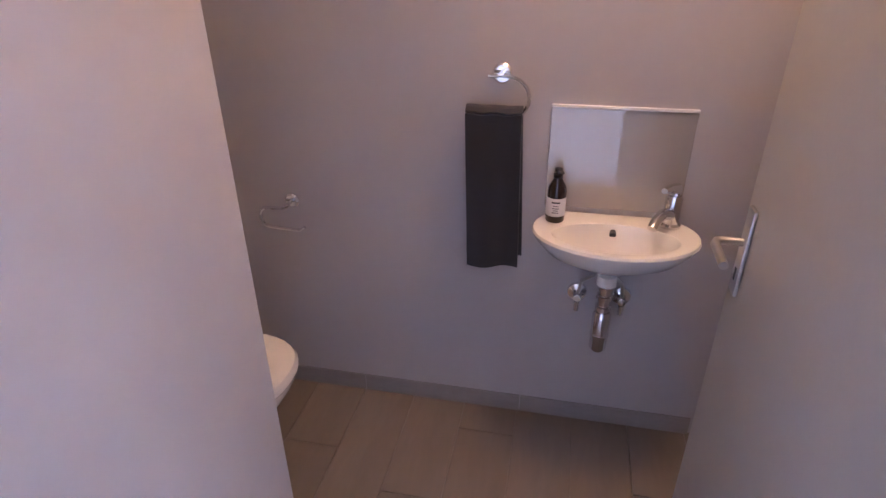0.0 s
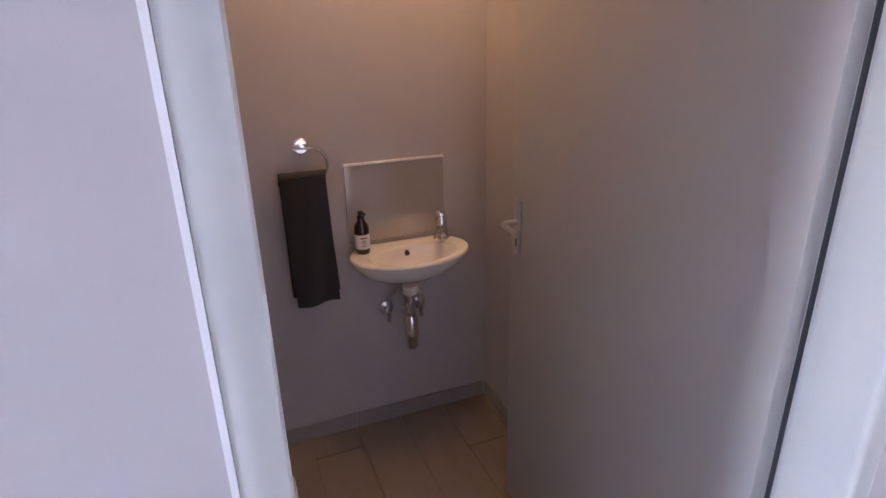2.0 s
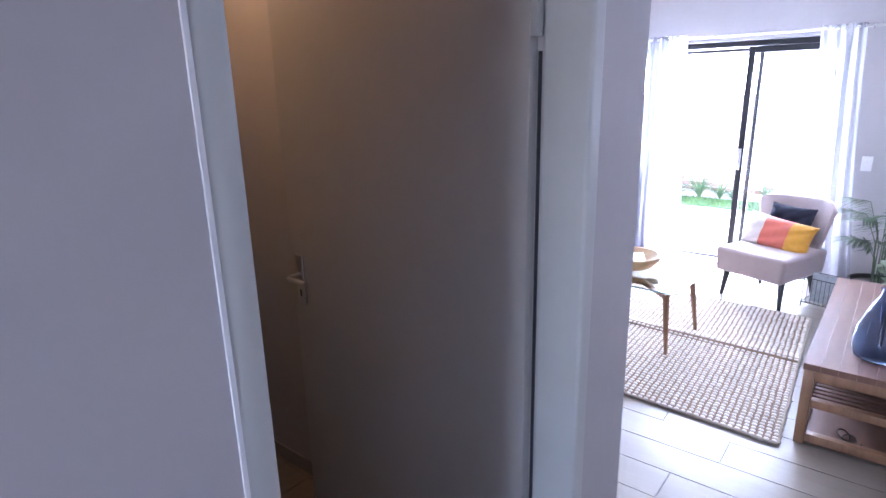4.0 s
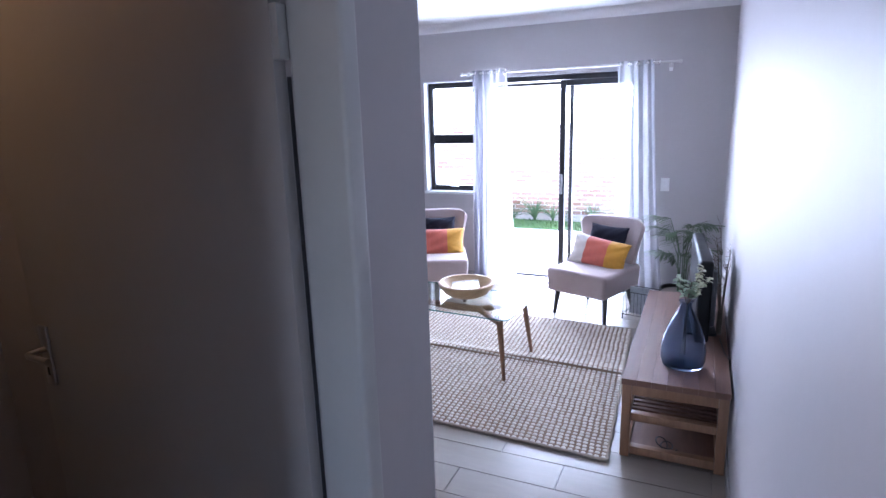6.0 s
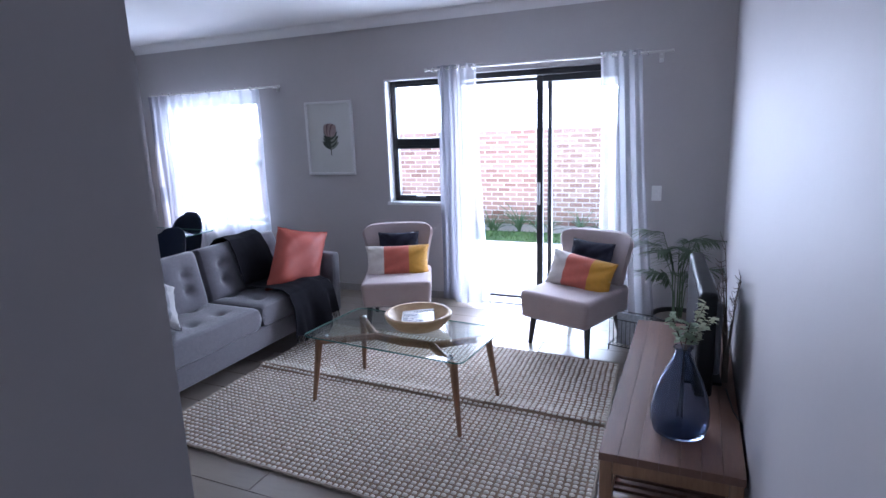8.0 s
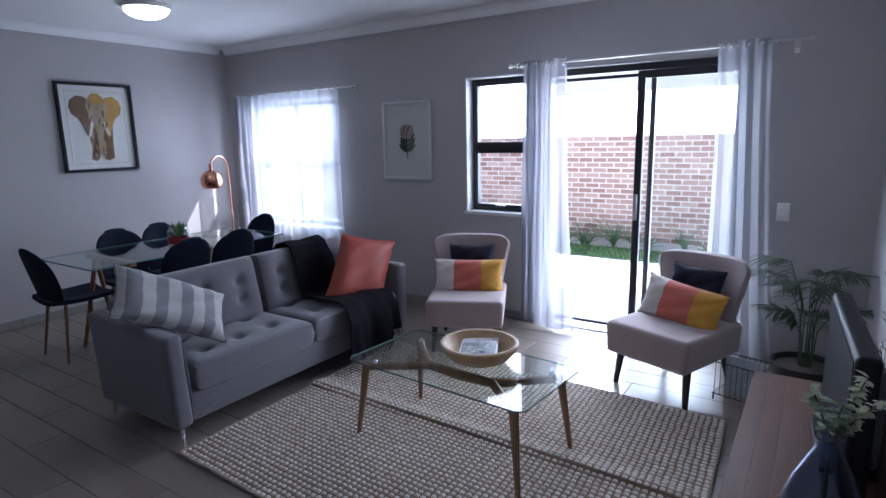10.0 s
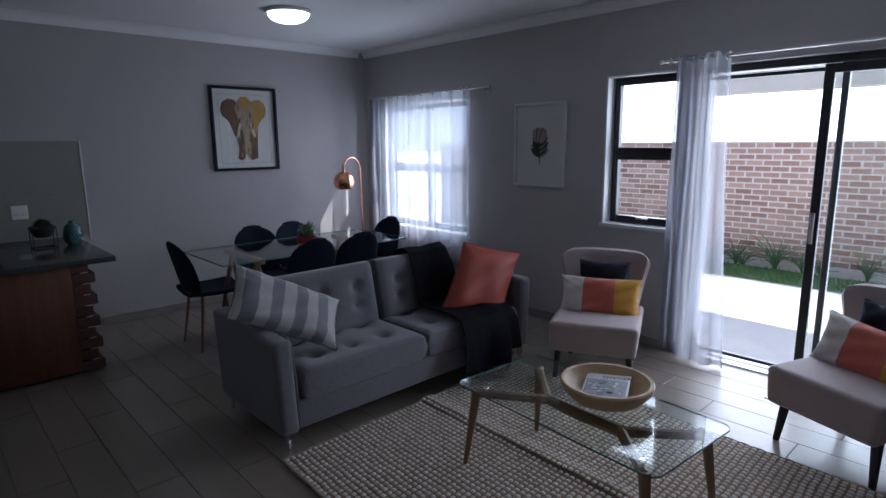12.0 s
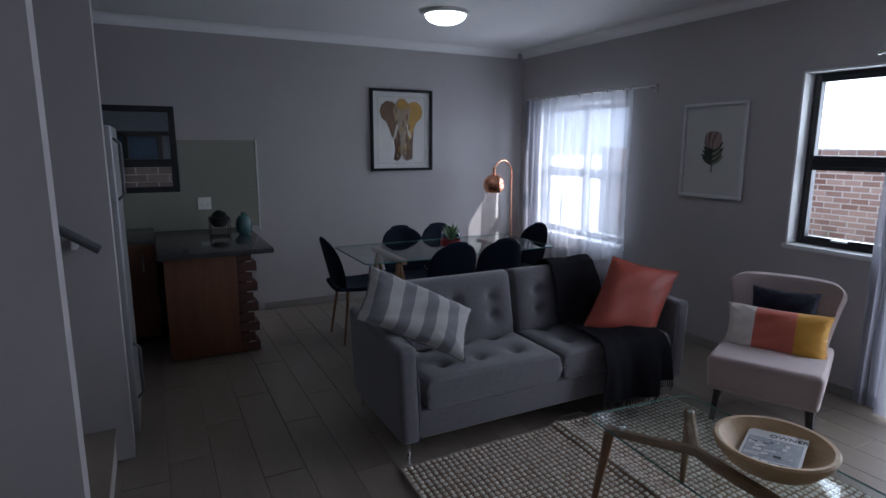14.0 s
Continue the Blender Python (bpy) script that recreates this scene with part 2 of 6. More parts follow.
def part(name, bm, material, parent=None, label="", smooth=True, m=None):
    me = bpy.data.meshes.new(name)
    bm.normal_update()
    bm.to_mesh(me)
    bm.free()
    me.materials.append(material)
    if smooth:
        me.shade_smooth()
        me.set_sharp_from_angle(angle=radians(35))
    ob = new(name, me)
    if m is not None:
        ob.matrix_basis = m
    if parent is not None:
        ob.parent = parent
    if label:
        ob["label"] = label
    return ob


def thing(name, m, label, category, group="", kind=""):
    e = new(name)
    e.empty_display_size = 0.05
    e.matrix_basis = m
    return tagged(e, label, category, group, kind)


def single(name, bm, material, label, category, kind="", smooth=True, m=None):
    return tagged(part(name, bm, material, None, "", smooth, m), label, category, "", kind)


def BM():
    return bmesh.new()


def cells(lo, hi, cuts):
    pts = sorted({lo, hi, *[c for c in cuts if lo < c < hi]})
    return list(zip(pts, pts[1:]))


def wall(name, axis, lo, hi, t0, t1, z0, z1, holes, label, material=None):
    """A wall that runs along axis from lo to hi, between t0 and t1 across, with holes (a0, a1, b0, b1) right through it."""
    bm = BM()
    for a0, a1 in cells(lo, hi, [h[k] for h in holes for k in (0, 1)]):
        mid = (a0 + a1) / 2
        gaps = sorted((h[2], h[3]) for h in holes if h[0] < mid < h[1])
        z = z0
        for g0, g1 in gaps + [(z1, z1)]:
            if g0 - z > 1e-4:
                box(bm, a0, a1, t0, t1, z, g0) if axis == "x" else box(bm, t0, t1, a0, a1, z, g0)
            z = g1
    ob = single(name, bm, material or M["wall"], label, "wall", "structure", smooth=False)
    return ob


H = 2.635
W_IN = -6.168       # dining wall
WCX = -2.545        # cloakroom basin wall
WIN1 = (-5.86, -4.47, 0.66, 2.015)
WIN2 = (-2.95, -2.345, 0.934, 2.084)
SLID = (-2.235, -0.725, 0.0, 2.09)
KWIN = (-4.90, -3.65, 1.18, 1.92)
DOOR = (-5.583, -4.715, 0.0, 2.07)

# ---- the large structure ----
wall("wall_north", "x", -6.39, 0.2, 0.0, 0.22, -0.1, H, [WIN1, WIN2, SLID], "grey painted plaster wall with windows and a sliding door")
wall("wall_east", "y", -7.4, 0.0, 0.0, 0.2, -0.1, H, [], "smooth grey painted plaster wall beside the wooden bench")
wall("wall_west", "y", -6.8, 0.0, -6.39, W_IN, -0.1, H, [KWIN], "grey painted plaster wall behind the dining table")
# The gap in the south wall is added, for the passage fill lamp.
wall("wall_south", "x", -6.39, 0.0, -7.4, -7.2, -0.1, H, [(-0.80, -0.45, 0.0, 2.1)], "plain grey painted plaster wall")
wall("wall_passage", "y", DOOR[0] + 0.03, -4.397, -0.97, -0.822, 0, H, [DOOR], "grey painted plaster wall round the cloakroom door")
wall("wall_passage_south", "y", -7.2, DOOR[0] + 0.03, -0.97, -0.863, 0, H, [(DOOR[0], DOOR[0] + 0.1, 0.0, DOOR[3])], "grey painted plaster wall of the entrance passage")
wall("wall_cloakroom_north", "x", WCX, -0.97, -4.505, -4.397, 0, H, [], "thin grey painted partition wall of the cloakroom")
wall("wall_cloakroom_west", "y", -6.40, -4.15, -2.665, WCX, 0, H, [], "grey painted plaster wall behind the basin")
wall("wall_cloakroom_south", "x", -2.665, -0.97, -6.52, -6.40, 0, H, [], "plain grey painted cloakroom wall")
wall("wall_cloakroom_screen", "x", -1.656, -0.97, -5.73, -5.62, 0, H, [], "grey painted wall that screens the toilet")
wall("wall_stair", "y", -7.2, -4.065, -3.83, -3.71, 0, H, [], "grey painted wall beside the stairs")
single("ceiling", box(BM(), -6.39, 0.2, -7.4, 0.22, H, H + 0.15), M["ceiling"], "flat white painted ceiling", "ceiling", "structure", False)
single("floor", box(BM(), W_IN, 0.0, -7.2, 0.0, -0.12, -0.006), M["grout"], "floor bed with grey grout joints", "floor", "structure", False)


def cove(name, a, b, inward, size=0.075):
    """A coved cornice under the ceiling from a to b (plan points); inward: the way into the room."""
    bm = BM()
    a, b, w = Vector((*a, 0)), Vector((*b, 0)), Vector((*inward, 0))
    prof = [(0.0, -size)] + [(size * (1 - math.cos(t)) + 0.004, -size * (1 - math.sin(t)) - 0.004) for t in [i * math.pi / 2 / 8 for i in range(9)]] + [(size + 0.004, 0.0), (0, 0)]
    rows = [[bm.verts.new(p + w * q[0] + Vector((0, 0, H - 0.001 + q[1]))) for q in prof] for p in (a, b)]
    for i in range(len(prof)):
        j = (i + 1) % len(prof)
        bm.faces.new((rows[0][i], rows[1][i], rows[1][j], rows[0][j]))
    bm.faces.new(rows[0][::-1])
    bm.faces.new(rows[1])
    bmesh.ops.recalc_face_normals(bm, faces=bm.faces)
    return single(name, bm, M["cornice"], "white coved plaster cornice under the ceiling", "cornice", "structure")


cove("trim_cornice_north", (W_IN, -0.001), (0, -0.001), (0, -1))
cove("trim_cornice_west", (W_IN + 0.001, -7.2), (W_IN + 0.001, -0.08), (1, 0))
cove("trim_cornice_east", (-0.001, -7.2), (-0.001, -0.08), (-1, 0))


def skirting(name, axis, lo, hi, face, inward, h=0.075, joint=0.6):
    """Tile skirting along a wall: one cut tile after another, each its own piece."""
    root = thing(name, pose(0, 0, 0), "grey tile skirting along the foot of the wall", "skirting", "", "structure")
    n = max(1, round((hi - lo) / joint))
    step = (hi - lo) / n
    t0, t1 = sorted((face + inward * 0.0015, face + inward * 0.011))
    for i in range(n):
        a, b = lo + i * step + 0.001, lo + (i + 1) * step - 0.001
        bm = box(BM(), a, b, t0, t1, 0.0, h, 0.002, 1) if axis == "x" else box(BM(), t0, t1, a, b, 0.0, h, 0.002, 1)
        part("skirting_tile", bm, M["skirt"], root, smooth=False)


skirting("baseboard_north", "x", W_IN + 0.012, SLID[0], 0, -1)
skirting("baseboard_north_end", "x", SLID[1], -0.012, 0, -1)
skirting("baseboard_west", "y", -2.97, -0.001, W_IN, 1)
skirting("baseboard_east", "y", -7.19, -0.001, 0, -1)
skirting("baseboard_basin_wall", "y", -6.39, -4.52, WCX, 1)
skirting("baseboard_cloakroom", "x", WCX + 0.013, -0.99, -4.505, -1)
skirting("baseboard_stair", "y", -6.9, -4.6, -3.71, 1)


# windows: black aluminium frames in white reveals
def reveal(name, x0, x1, z0, z1):
    r = thing(name, pose(0, 0, 0), "white painted window reveal with a sill", "window reveal", "", "structure")
    t = 0.012
    part("sill", box(BM(), x0 - 0.02, x1 + 0.02, -0.012, 0.21, z0 - 0.025, z0 + 0.004, 0.004), M["sill"], r)
    part("jamb", box(BM(), x0 - 0.002, x0 + t, -0.004, 0.21, z0 + 0.004, z1), M["sill"], r)
    part("jamb", box(BM(), x1 - t, x1 + 0.002, -0.004, 0.21, z0 + 0.004, z1), M["sill"], r)
    part("head", box(BM(), x0 + t, x1 - t, -0.004, 0.21, z1 - t, z1 + 0.002), M["sill"], r)


def bars(bm, x0, x1, z0, z1, y0, y1, w):
    """A rectangular frame of bars w wide."""
    box(bm, x0, x0 + w, y0, y1, z0, z1, 0.003, 1)
    box(bm, x1 - w, x1, y0, y1, z0, z1, 0.003, 1)
    box(bm, x0 + w, x1 - w, y0 + 0.001, y1 - 0.001, z0, z0 + w, 0.003, 1)
    box(bm, x0 + w, x1 - w, y0 + 0.001, y1 - 0.001, z1 - w, z1, 0.003, 1)
    return bm


def casement(name, x0, x1, z0, z1, y, split, label, mullion=False):
    root = thing(name, pose(0, 0, 0), label, "window", "", "structure")
    part("window_frame", bars(BM(), x0, x1, z0, z1, y, y + 0.06, 0.045), M["alu"], root)
    part("transom", box(BM(), x0 + 0.045, x1 - 0.045, y + 0.002, y + 0.058, split - 0.028, split + 0.028, 0.003, 1), M["alu"], root)
    part("sash", bars(BM(), x0 + 0.03, x1 - 0.03, split + 0.02, z1 - 0.03, y - 0.012, y + 0.04, 0.028), M["alu"], root)
    part("sash", bars(BM(), x0 + 0.03, x1 - 0.03, z0 + 0.03, split - 0.02, y - 0.012, y + 0.04, 0.028), M["alu"], root)
    part("stay_handle", box(BM(), (x0 + x1) / 2 - 0.05, (x0 + x1) / 2 + 0.05, y - 0.03, y - 0.013, z0 + 0.04, z0 + 0.054, 0.004), M["rail_alu"], root)
    if mullion:
        c = (x0 + x1) / 2
        part("mullion", box(BM(), c - 0.03, c + 0.03, y - 0.014, y + 0.056, z0 + 0.046, z1 - 0.046, 0.003, 1), M["alu"], root)
    for a, b in ((split + 0.046, z1 - 0.056), (z0 + 0.056, split - 0.046)):
        p = part("pane", box(BM(), x0 + 0.056, x1 - 0.056, y + 0.012, y + 0.018, a, b), M["pane"], root, smooth=False)
        p.visible_shadow = False
    return root


reveal("window_reveal_1", *WIN1[:2], *WIN1[2:])
reveal("window_reveal_2", *WIN2[:2], *WIN2[2:])
casement("window_1", WIN1[0] + 0.012, WIN1[1] - 0.012, WIN1[2] + 0.006, WIN1[3] - 0.012, 0.12, 1.32, "black aluminium window with a centre mullion behind sheer curtains", True)
casement("window_2", WIN2[0] + 0.012, WIN2[1] - 0.012, WIN2[2] + 0.006, WIN2[3] - 0.012, 0.10, 1.49, "black aluminium casement window of two stacked panes")

# sliding door, its left leaf pushed open over the right one
sd = thing("door_2", pose(0, 0, 0), "black aluminium sliding glass door pushed half open", "sliding door", "", "structure")
x0, x1, z1 = SLID[0], SLID[1], SLID[3]
bm = BM()
box(bm, x0 + 0.002, x0 + 0.045, 0.06, 0.18, 0.0, z1 - 0.002, 0.003, 1)
box(bm, x1 - 0.045, x1 - 0.002, 0.06, 0.18, 0.0, z1 - 0.002, 0.003, 1)
box(bm, x0 + 0.045, x1 - 0.045, 0.062, 0.178, z1 - 0.05, z1 - 0.002, 0.003, 1)
part("door_frame", bm, M["alu"], sd)
part("threshold_track", box(BM(), x0 + 0.045, x1 - 0.045, 0.03, 0.19, -0.002, 0.014, 0.004), M["rail_alu"], sd)
for nm, a, b, y in (("fixed_leaf", -1.425, x1 - 0.047, 0.135), ("sliding_leaf", -1.508, x1 - 0.06, 0.075)):
    leaf = part(nm, bars(BM(), a, b, 0.016, z1 - 0.052, y, y + 0.036, 0.055 if nm == "sliding_leaf" else 0.038), M["alu"], sd)
    p = part("pane", box(BM(), a + 0.045, b - 0.045, y + 0.014, y + 0.02, 0.06, z1 - 0.1), M["pane"], leaf, smooth=False)
    p.visible_shadow = False
    if nm == "sliding_leaf":
        part("pull_handle", box(BM(), a + 0.012, a + 0.036, y - 0.022, y - 0.001, 0.93, 1.13, 0.006), M["rail_alu"], leaf, "pale aluminium pull handle")
for i, z in enumerate((0.035, z1 - 0.075)):
    part("guide", box(BM(), x0 + 0.046, -1.509, 0.155, 0.168, z - 0.012, z + 0.012, 0.002, 1), M["alu"], sd)

# kitchen window
kw = thing("window_3", pose(0, 0, 0), "black aluminium kitchen window with a transom and a mullion", "window", "", "structure")
k0, k1, kz0, kz1 = KWIN


def kbar(a, b, z0, z1):
    return box(BM(), W_IN - 0.07, W_IN + 0.004, a, b, z0, z1, 0.003, 1)


for a, b, z0, z1 in ((k0, k0 + 0.05, kz0, kz1), (k1 - 0.05, k1, kz0, kz1), (k0 + 0.05, k1 - 0.05, kz0, kz0 + 0.05), (k0 + 0.05, k1 - 0.05, kz1 - 0.05, kz1),
                     (k0 + 0.05, k1 - 0.05, 1.40, 1.47), (-4.40, -4.31, kz0 + 0.051, 1.399), (-4.40, -4.31, 1.471, kz1 - 0.051)):
    part("window_frame", kbar(a, b, z0, z1), M["alu"], kw)
for z0, z1 in ((kz0 + 0.05, 1.40), (1.47, kz1 - 0.05)):
    p = part("pane", box(BM(), W_IN - 0.03, W_IN - 0.024, k0 + 0.05, k1 - 0.05, z0, z1), M["pane"], kw, smooth=False)
    p.visible_shadow = False

# ---- cloakroom door in its pressed steel frame ----
fr = thing("door_frame_1", pose(0, 0, 0), "grey enamelled pressed steel door frame", "door frame", "", "structure")

d0, d1, dz = DOOR[0], DOOR[1], DOOR[3]
bm = BM()
plan = [(-0.8615, d0 + 0.002), (-0.8595, d0 + 0.008), (-0.8595, -5.546), (-0.864, -5.537), (-0.872, -5.533), (-1.03, -5.526), (-1.03, d0 + 0.002)]
lo_, hi_ = [bm.verts.new((x, y, 0)) for x, y in plan], [bm.verts.new((x, y, dz - 0.04)) for x, y in plan]
for k in range(len(plan)):
    bm.faces.new((lo_[k], lo_[(k + 1) % len(plan)], hi_[(k + 1) % len(plan)], hi_[k]))
bm.faces.new(lo_[::-1])
bm.faces.new(hi_)
bmesh.ops.recalc_face_normals(bm, faces=bm.faces)
part("strike_jamb", bm, M["frame"], fr)
part("paint_edge", box(BM(), -0.8625, -0.8590, d0 - 0.005, d0 + 0.0015, 0, dz - 0.02), M["sill"], fr, "white ragged paint edge", smooth=False)
# Black strip put in as the dark shade of the hinge gap.
part("rubber_seal", box(BM(), -0.951, -0.943, -4.718, -4.7045, 0, 1.80), M["alu"], fr, "black strip that stands for shade in the hinge gap", smooth=False)
# Unseen strip added behind the leaf's edge to keep light out of the gap.
part("hinge_rebate", box(BM(), -1.0, -0.9405, -4.7035, -4.69, 0, dz - 0.04), M["frame"], fr)
part("hinge_jamb", box(BM(), -0.94, -0.818, d1 - 0.008, d1 + 0.05, 0, dz, 0.012, 4), M["frame"], fr)
part("head_jamb", box(BM(), -0.985, -0.817, d0 + 0.002, d1 - 0.009, dz - 0.038, dz - 0.002, 0.004), M["frame"], fr)
part("strike_plate", box(BM(), -1.022, -1.0, -5.5262, -5.5235, 0.97, 1.13, 0.001, 1), M["nickel"], fr, "satin nickel strike plate")

LEAF_X, LEAF_Y, LEAF_END = -0.956, -4.748, -1.935
dr = thing("door_1", pose(LEAF_X, LEAF_Y, 0, 0, 0, -2.0), "grey painted flush door standing wide open into the cloakroom", "door", "", "structure")
part("leaf", box(BM(), LEAF_END - LEAF_X, 0.0, 0.0, 0.042, 0.008, 2.03, 0.003), M["door"], dr)
for z in (0.25, 1.88):
    part("hinge", box(BM(), -0.004, 0.016, 0.002, 0.03, z - 0.05, z + 0.05, 0.003), M["frame"], dr)
hx, hz = -1.885 - LEAF_X, 1.105
for side, sgn in ((0.0, -1), (0.042, 1)):
    pl = part("handle_plate", box(BM(), hx - 0.02, hx + 0.02, min(side, side + sgn * 0.008), max(side, side + sgn * 0.008), hz - 0.11, hz + 0.07, 0.003), M["nickel"], dr, "satin nickel back plate")
    bm = tube(BM(), [(hx, side + sgn * 0.006, hz), (hx, side + sgn * 0.045, hz), (hx + 0.004, side + sgn * 0.055, hz), (hx + 0.016, side + sgn * 0.06, hz), (hx + 0.105, side + sgn * 0.06, hz)], 0.0082, 12)
    part("lever", bm, M["nickel"], pl, "satin nickel lever")
    part("keyhole", box(BM(), hx - 0.004, hx + 0.004, side + sgn * 0.0085 - 0.0008, side + sgn * 0.0085 + 0.0008, hz - 0.08, hz - 0.055), M["alu"], pl, "black keyhole")


# ---- curtains ----
def curtain(name, xa, xb, ztop, zbot, y, folds, material, label, flare=0.0, seed=1, amp=0.035, shift=0.0):
    rnd = random.Random(seed)
    ph = [rnd.uniform(0, 6.28) for _ in range(4)]
    root = thing(name, pose(0, 0, 0), label, "curtain")

    def fn(u, v):
        # u along the width, v from top to bottom
        wob = 0.35 * math.sin(2.1 * math.pi * u + ph[0]) + 0.2 * math.sin(5 * math.pi * u + ph[1])
        a = amp * (0.8 + 0.5 * v * math.sin(3 * u + ph[2]))
        mid = (xa + xb) / 2 + shift * v
        w = (xb - xa) * (1 + flare * v * v)
        s = math.sin(2 * math.pi * folds * (u + 0.05 * wob + 0.02 * wob * v) + 0.9 * v * math.sin(4 * u + ph[3]))
        s = 0.75 * s + 0.35 * math.sin(2 * math.pi * folds * 0.57 * u + ph[2] + 1.3 * v)
        x = mid + (u - 0.5) * w + 0.012 * v * math.sin(2 * math.pi * folds * 2 * u + ph[1])
        return Vector((x, y + a * s - 0.03 * v * v * flare + 0.008 * math.sin(9 * v + 7 * u), ztop + (zbot - ztop) * v))

    part("cloth", sheet(BM(), fn, int(folds * 18), 40), material, root)
    for side in (0, 1):
        part("side_hem", sheet(BM(), lambda u, v: fn(side + (0.03 - 0.06 * side) * u, v) + Vector((0, -0.003, 0)), 3, 40), material, root)
    part("hem", sheet(BM(), lambda u, v: fn(u, 1 - 0.035 * v) + Vector((0, -0.003, 0)), int(folds * 18), 1), material, root)
    return root


def curtain_rod(name, xa, xb, z, y, rings, label):
    root = thing(name, pose(0, 0, 0), label, "curtain rod")
    part("pole", rod(BM(), (xa, y, z), (xb, y, z), 0.0095, n=14), M["nickel"], root)
    for x in (xa, xb):
        s = -1 if x == xa else 1
        part("finial", lathe(BM(), [(0.0, 0.0), (0.014, 0.002), (0.014, 0.02), (0.0, 0.022)], 14), M["nickel"], root, m=Matrix.Translation((x, y, z)) @ pose(0, 0, 0, 0, 90 * s, 0))
    for x in (xa + 0.07, xb - 0.07):
        bm = rod(BM(), (x, -0.002, z - 0.012), (x, y, z - 0.012), 0.006)
        box(bm, x - 0.018, x + 0.018, -0.012, -0.001, z - 0.045, z + 0.015, 0.003)
        part("bracket", bm, M["nickel"], root)
    for x in rings:
        bm = tube(BM(), [(x + 0.006 * math.sin(t * 0.9), y + 0.021 * math.cos(t), z + 0.021 * math.sin(t)) for t in [2 * math.pi * i / 16 for i in range(16)]], 0.0042, 6, True)
        part("eyelet", bm, M["chrome"], root)


curtain_rod("curtain_rod", -2.46, -0.44, 2.133, -0.09, [-2.40, -2.32, -2.24, -2.16, -2.08, -2.02, -0.93, -0.86, -0.79, -0.72, -0.66, -0.60], "satin steel curtain rod over the sliding door")
curtain_rod("curtain_rod", -5.90, -4.12, 2.09, -0.09, [-5.74, -5.60, -5.42, -5.24, -5.06, -4.86, -4.66, -4.46, -4.38], "satin steel curtain rod over the dining window")
curtain("curtain", -2.36, -2.205, 2.16, 0.04, -0.09, 2.0, M["drape"], "pale grey translucent eyelet curtain hanging beside the sliding door", 0.0, 3, 0.035)
curtain("curtain", -2.205, -1.995, 2.16, 0.02, -0.10, 2.6, M["sheer"], "white sheer eyelet curtain drawn aside at the sliding door", 0.62, 5, 0.03, 0.05)
curtain("curtain", -0.955, -0.645, 2.16, 0.02, -0.10, 4.0, M["sheer"], "white sheer eyelet curtain drawn aside in the corner", 0.55, 8, 0.028, 0.09)
curtain("curtain", -5.93, -5.69, 2.08, 0.04, -0.10, 2.2, M["drape"], "pale grey curtain bunched at the dining window", 0.1, 13, 0.03)
curtain("curtain", -5.70, -5.24, 2.08, 0.04, -0.085, 4.0, M["fine_sheer"], "white sheer curtain drawn across the dining window", 0.02, 21, 0.03, -0.05)
curtain("curtain", -5.25, -4.36, 2.08, 0.04, -0.10, 6.0, M["fine_sheer"], "white sheer curtain drawn across the dining window", 0.03, 34, 0.03, -0.01)

# ---- outdoors ----
single("ground", box(BM(), -250, 250, -250, 250, -0.5, -0.16), M["soil"], "bare reddish ground round the house", "ground", "structure", False)
single("pavement_patio", box(BM(), -9.5, 4.0, 0.22, 3.1, -0.16, -0.05, 0.01), M["concrete"], "pale concrete patio in bright light", "patio", "structure", False)
single("lawn", box(BM(), -9.5, 4.0, 3.1, 3.85, -0.16, -0.045), M["grass"], "narrow strip of green lawn", "lawn", "structure", False)
rs = random.Random(4)
bm = BM()
for _ in range(5200):
    x, y = rs.uniform(-6, 1.5), rs.uniform(3.1, 3.84)
    a, h, r = rs.uniform(0, 6.28), rs.uniform(0.02, 0.05), 0.006
    p = Vector((x, y, -0.046))
    q = Vector((math.cos(a), math.sin(a), 0))
    bm.faces.new([bm.verts.new(v) for v in (p - q * r, p + q * r, p + Vector((rs.uniform(-0.02, 0.02), rs.uniform(-0.02, 0.02), h)))])
single("grass", bm, M["grass"], "short green grass blades of the lawn", "grass", "stuff", False)
bw = thing("garden_wall", pose(0, 4.12, 0), "weathered red clay brick garden wall", "garden wall", "", "structure")
part("mortar_core", box(BM(), -9.5, 4.0, 0.005, 0.2, -0.2, 1.565), M["mortar"], bw, smooth=False)
single("patio_roof", box(BM(), -3.55, 0.5, 0.22, 2.9, 2.36, 2.56), M["plaster"], "white plastered patio roof slab", "patio roof", "structure", False)
single("patio_beam", box(BM(), -3.55, 0.5, 2.62, 2.88, 2.08, 2.36), M["plaster"], "white plastered beam at the patio roof's edge", "beam", "structure", False)
single("patio_pier", box(BM(), 0.25, 0.5, 2.62, 2.88, -0.1, 2.08), M["plaster"], "white plastered patio pier", "pier", "structure", False)
by_ = single("boundary_wall", box(BM(), -8.4, -8.2, -9, 3.1, -0.2, 1.42), M["mortar"], "grey brick boundary wall beyond the kitchen window", "wall", "structure", False)
for c in range(6):
    for k in range(7):
        y_ = -4.95 + k * 0.235 + (0.1175 if c % 2 else 0)
        part("brick", box(BM(), -8.201, -8.187, y_, y_ + 0.222, 0.90 + 0.087 * c, 0.975 + 0.087 * c, 0.003, 1), M["grey_brick"], by_, smooth=False)
single("neighbour_wall", box(BM(), -9.4, -9.2, -12, 5, -0.2, 3.2), M["bluewall"], "blue-grey painted house wall beyond the kitchen window", "wall", "structure", False)
nw = thing("window_4", pose(0, 0, 0), "far window with a projecting lintel in the blue-grey house wall", "window", "", "structure")
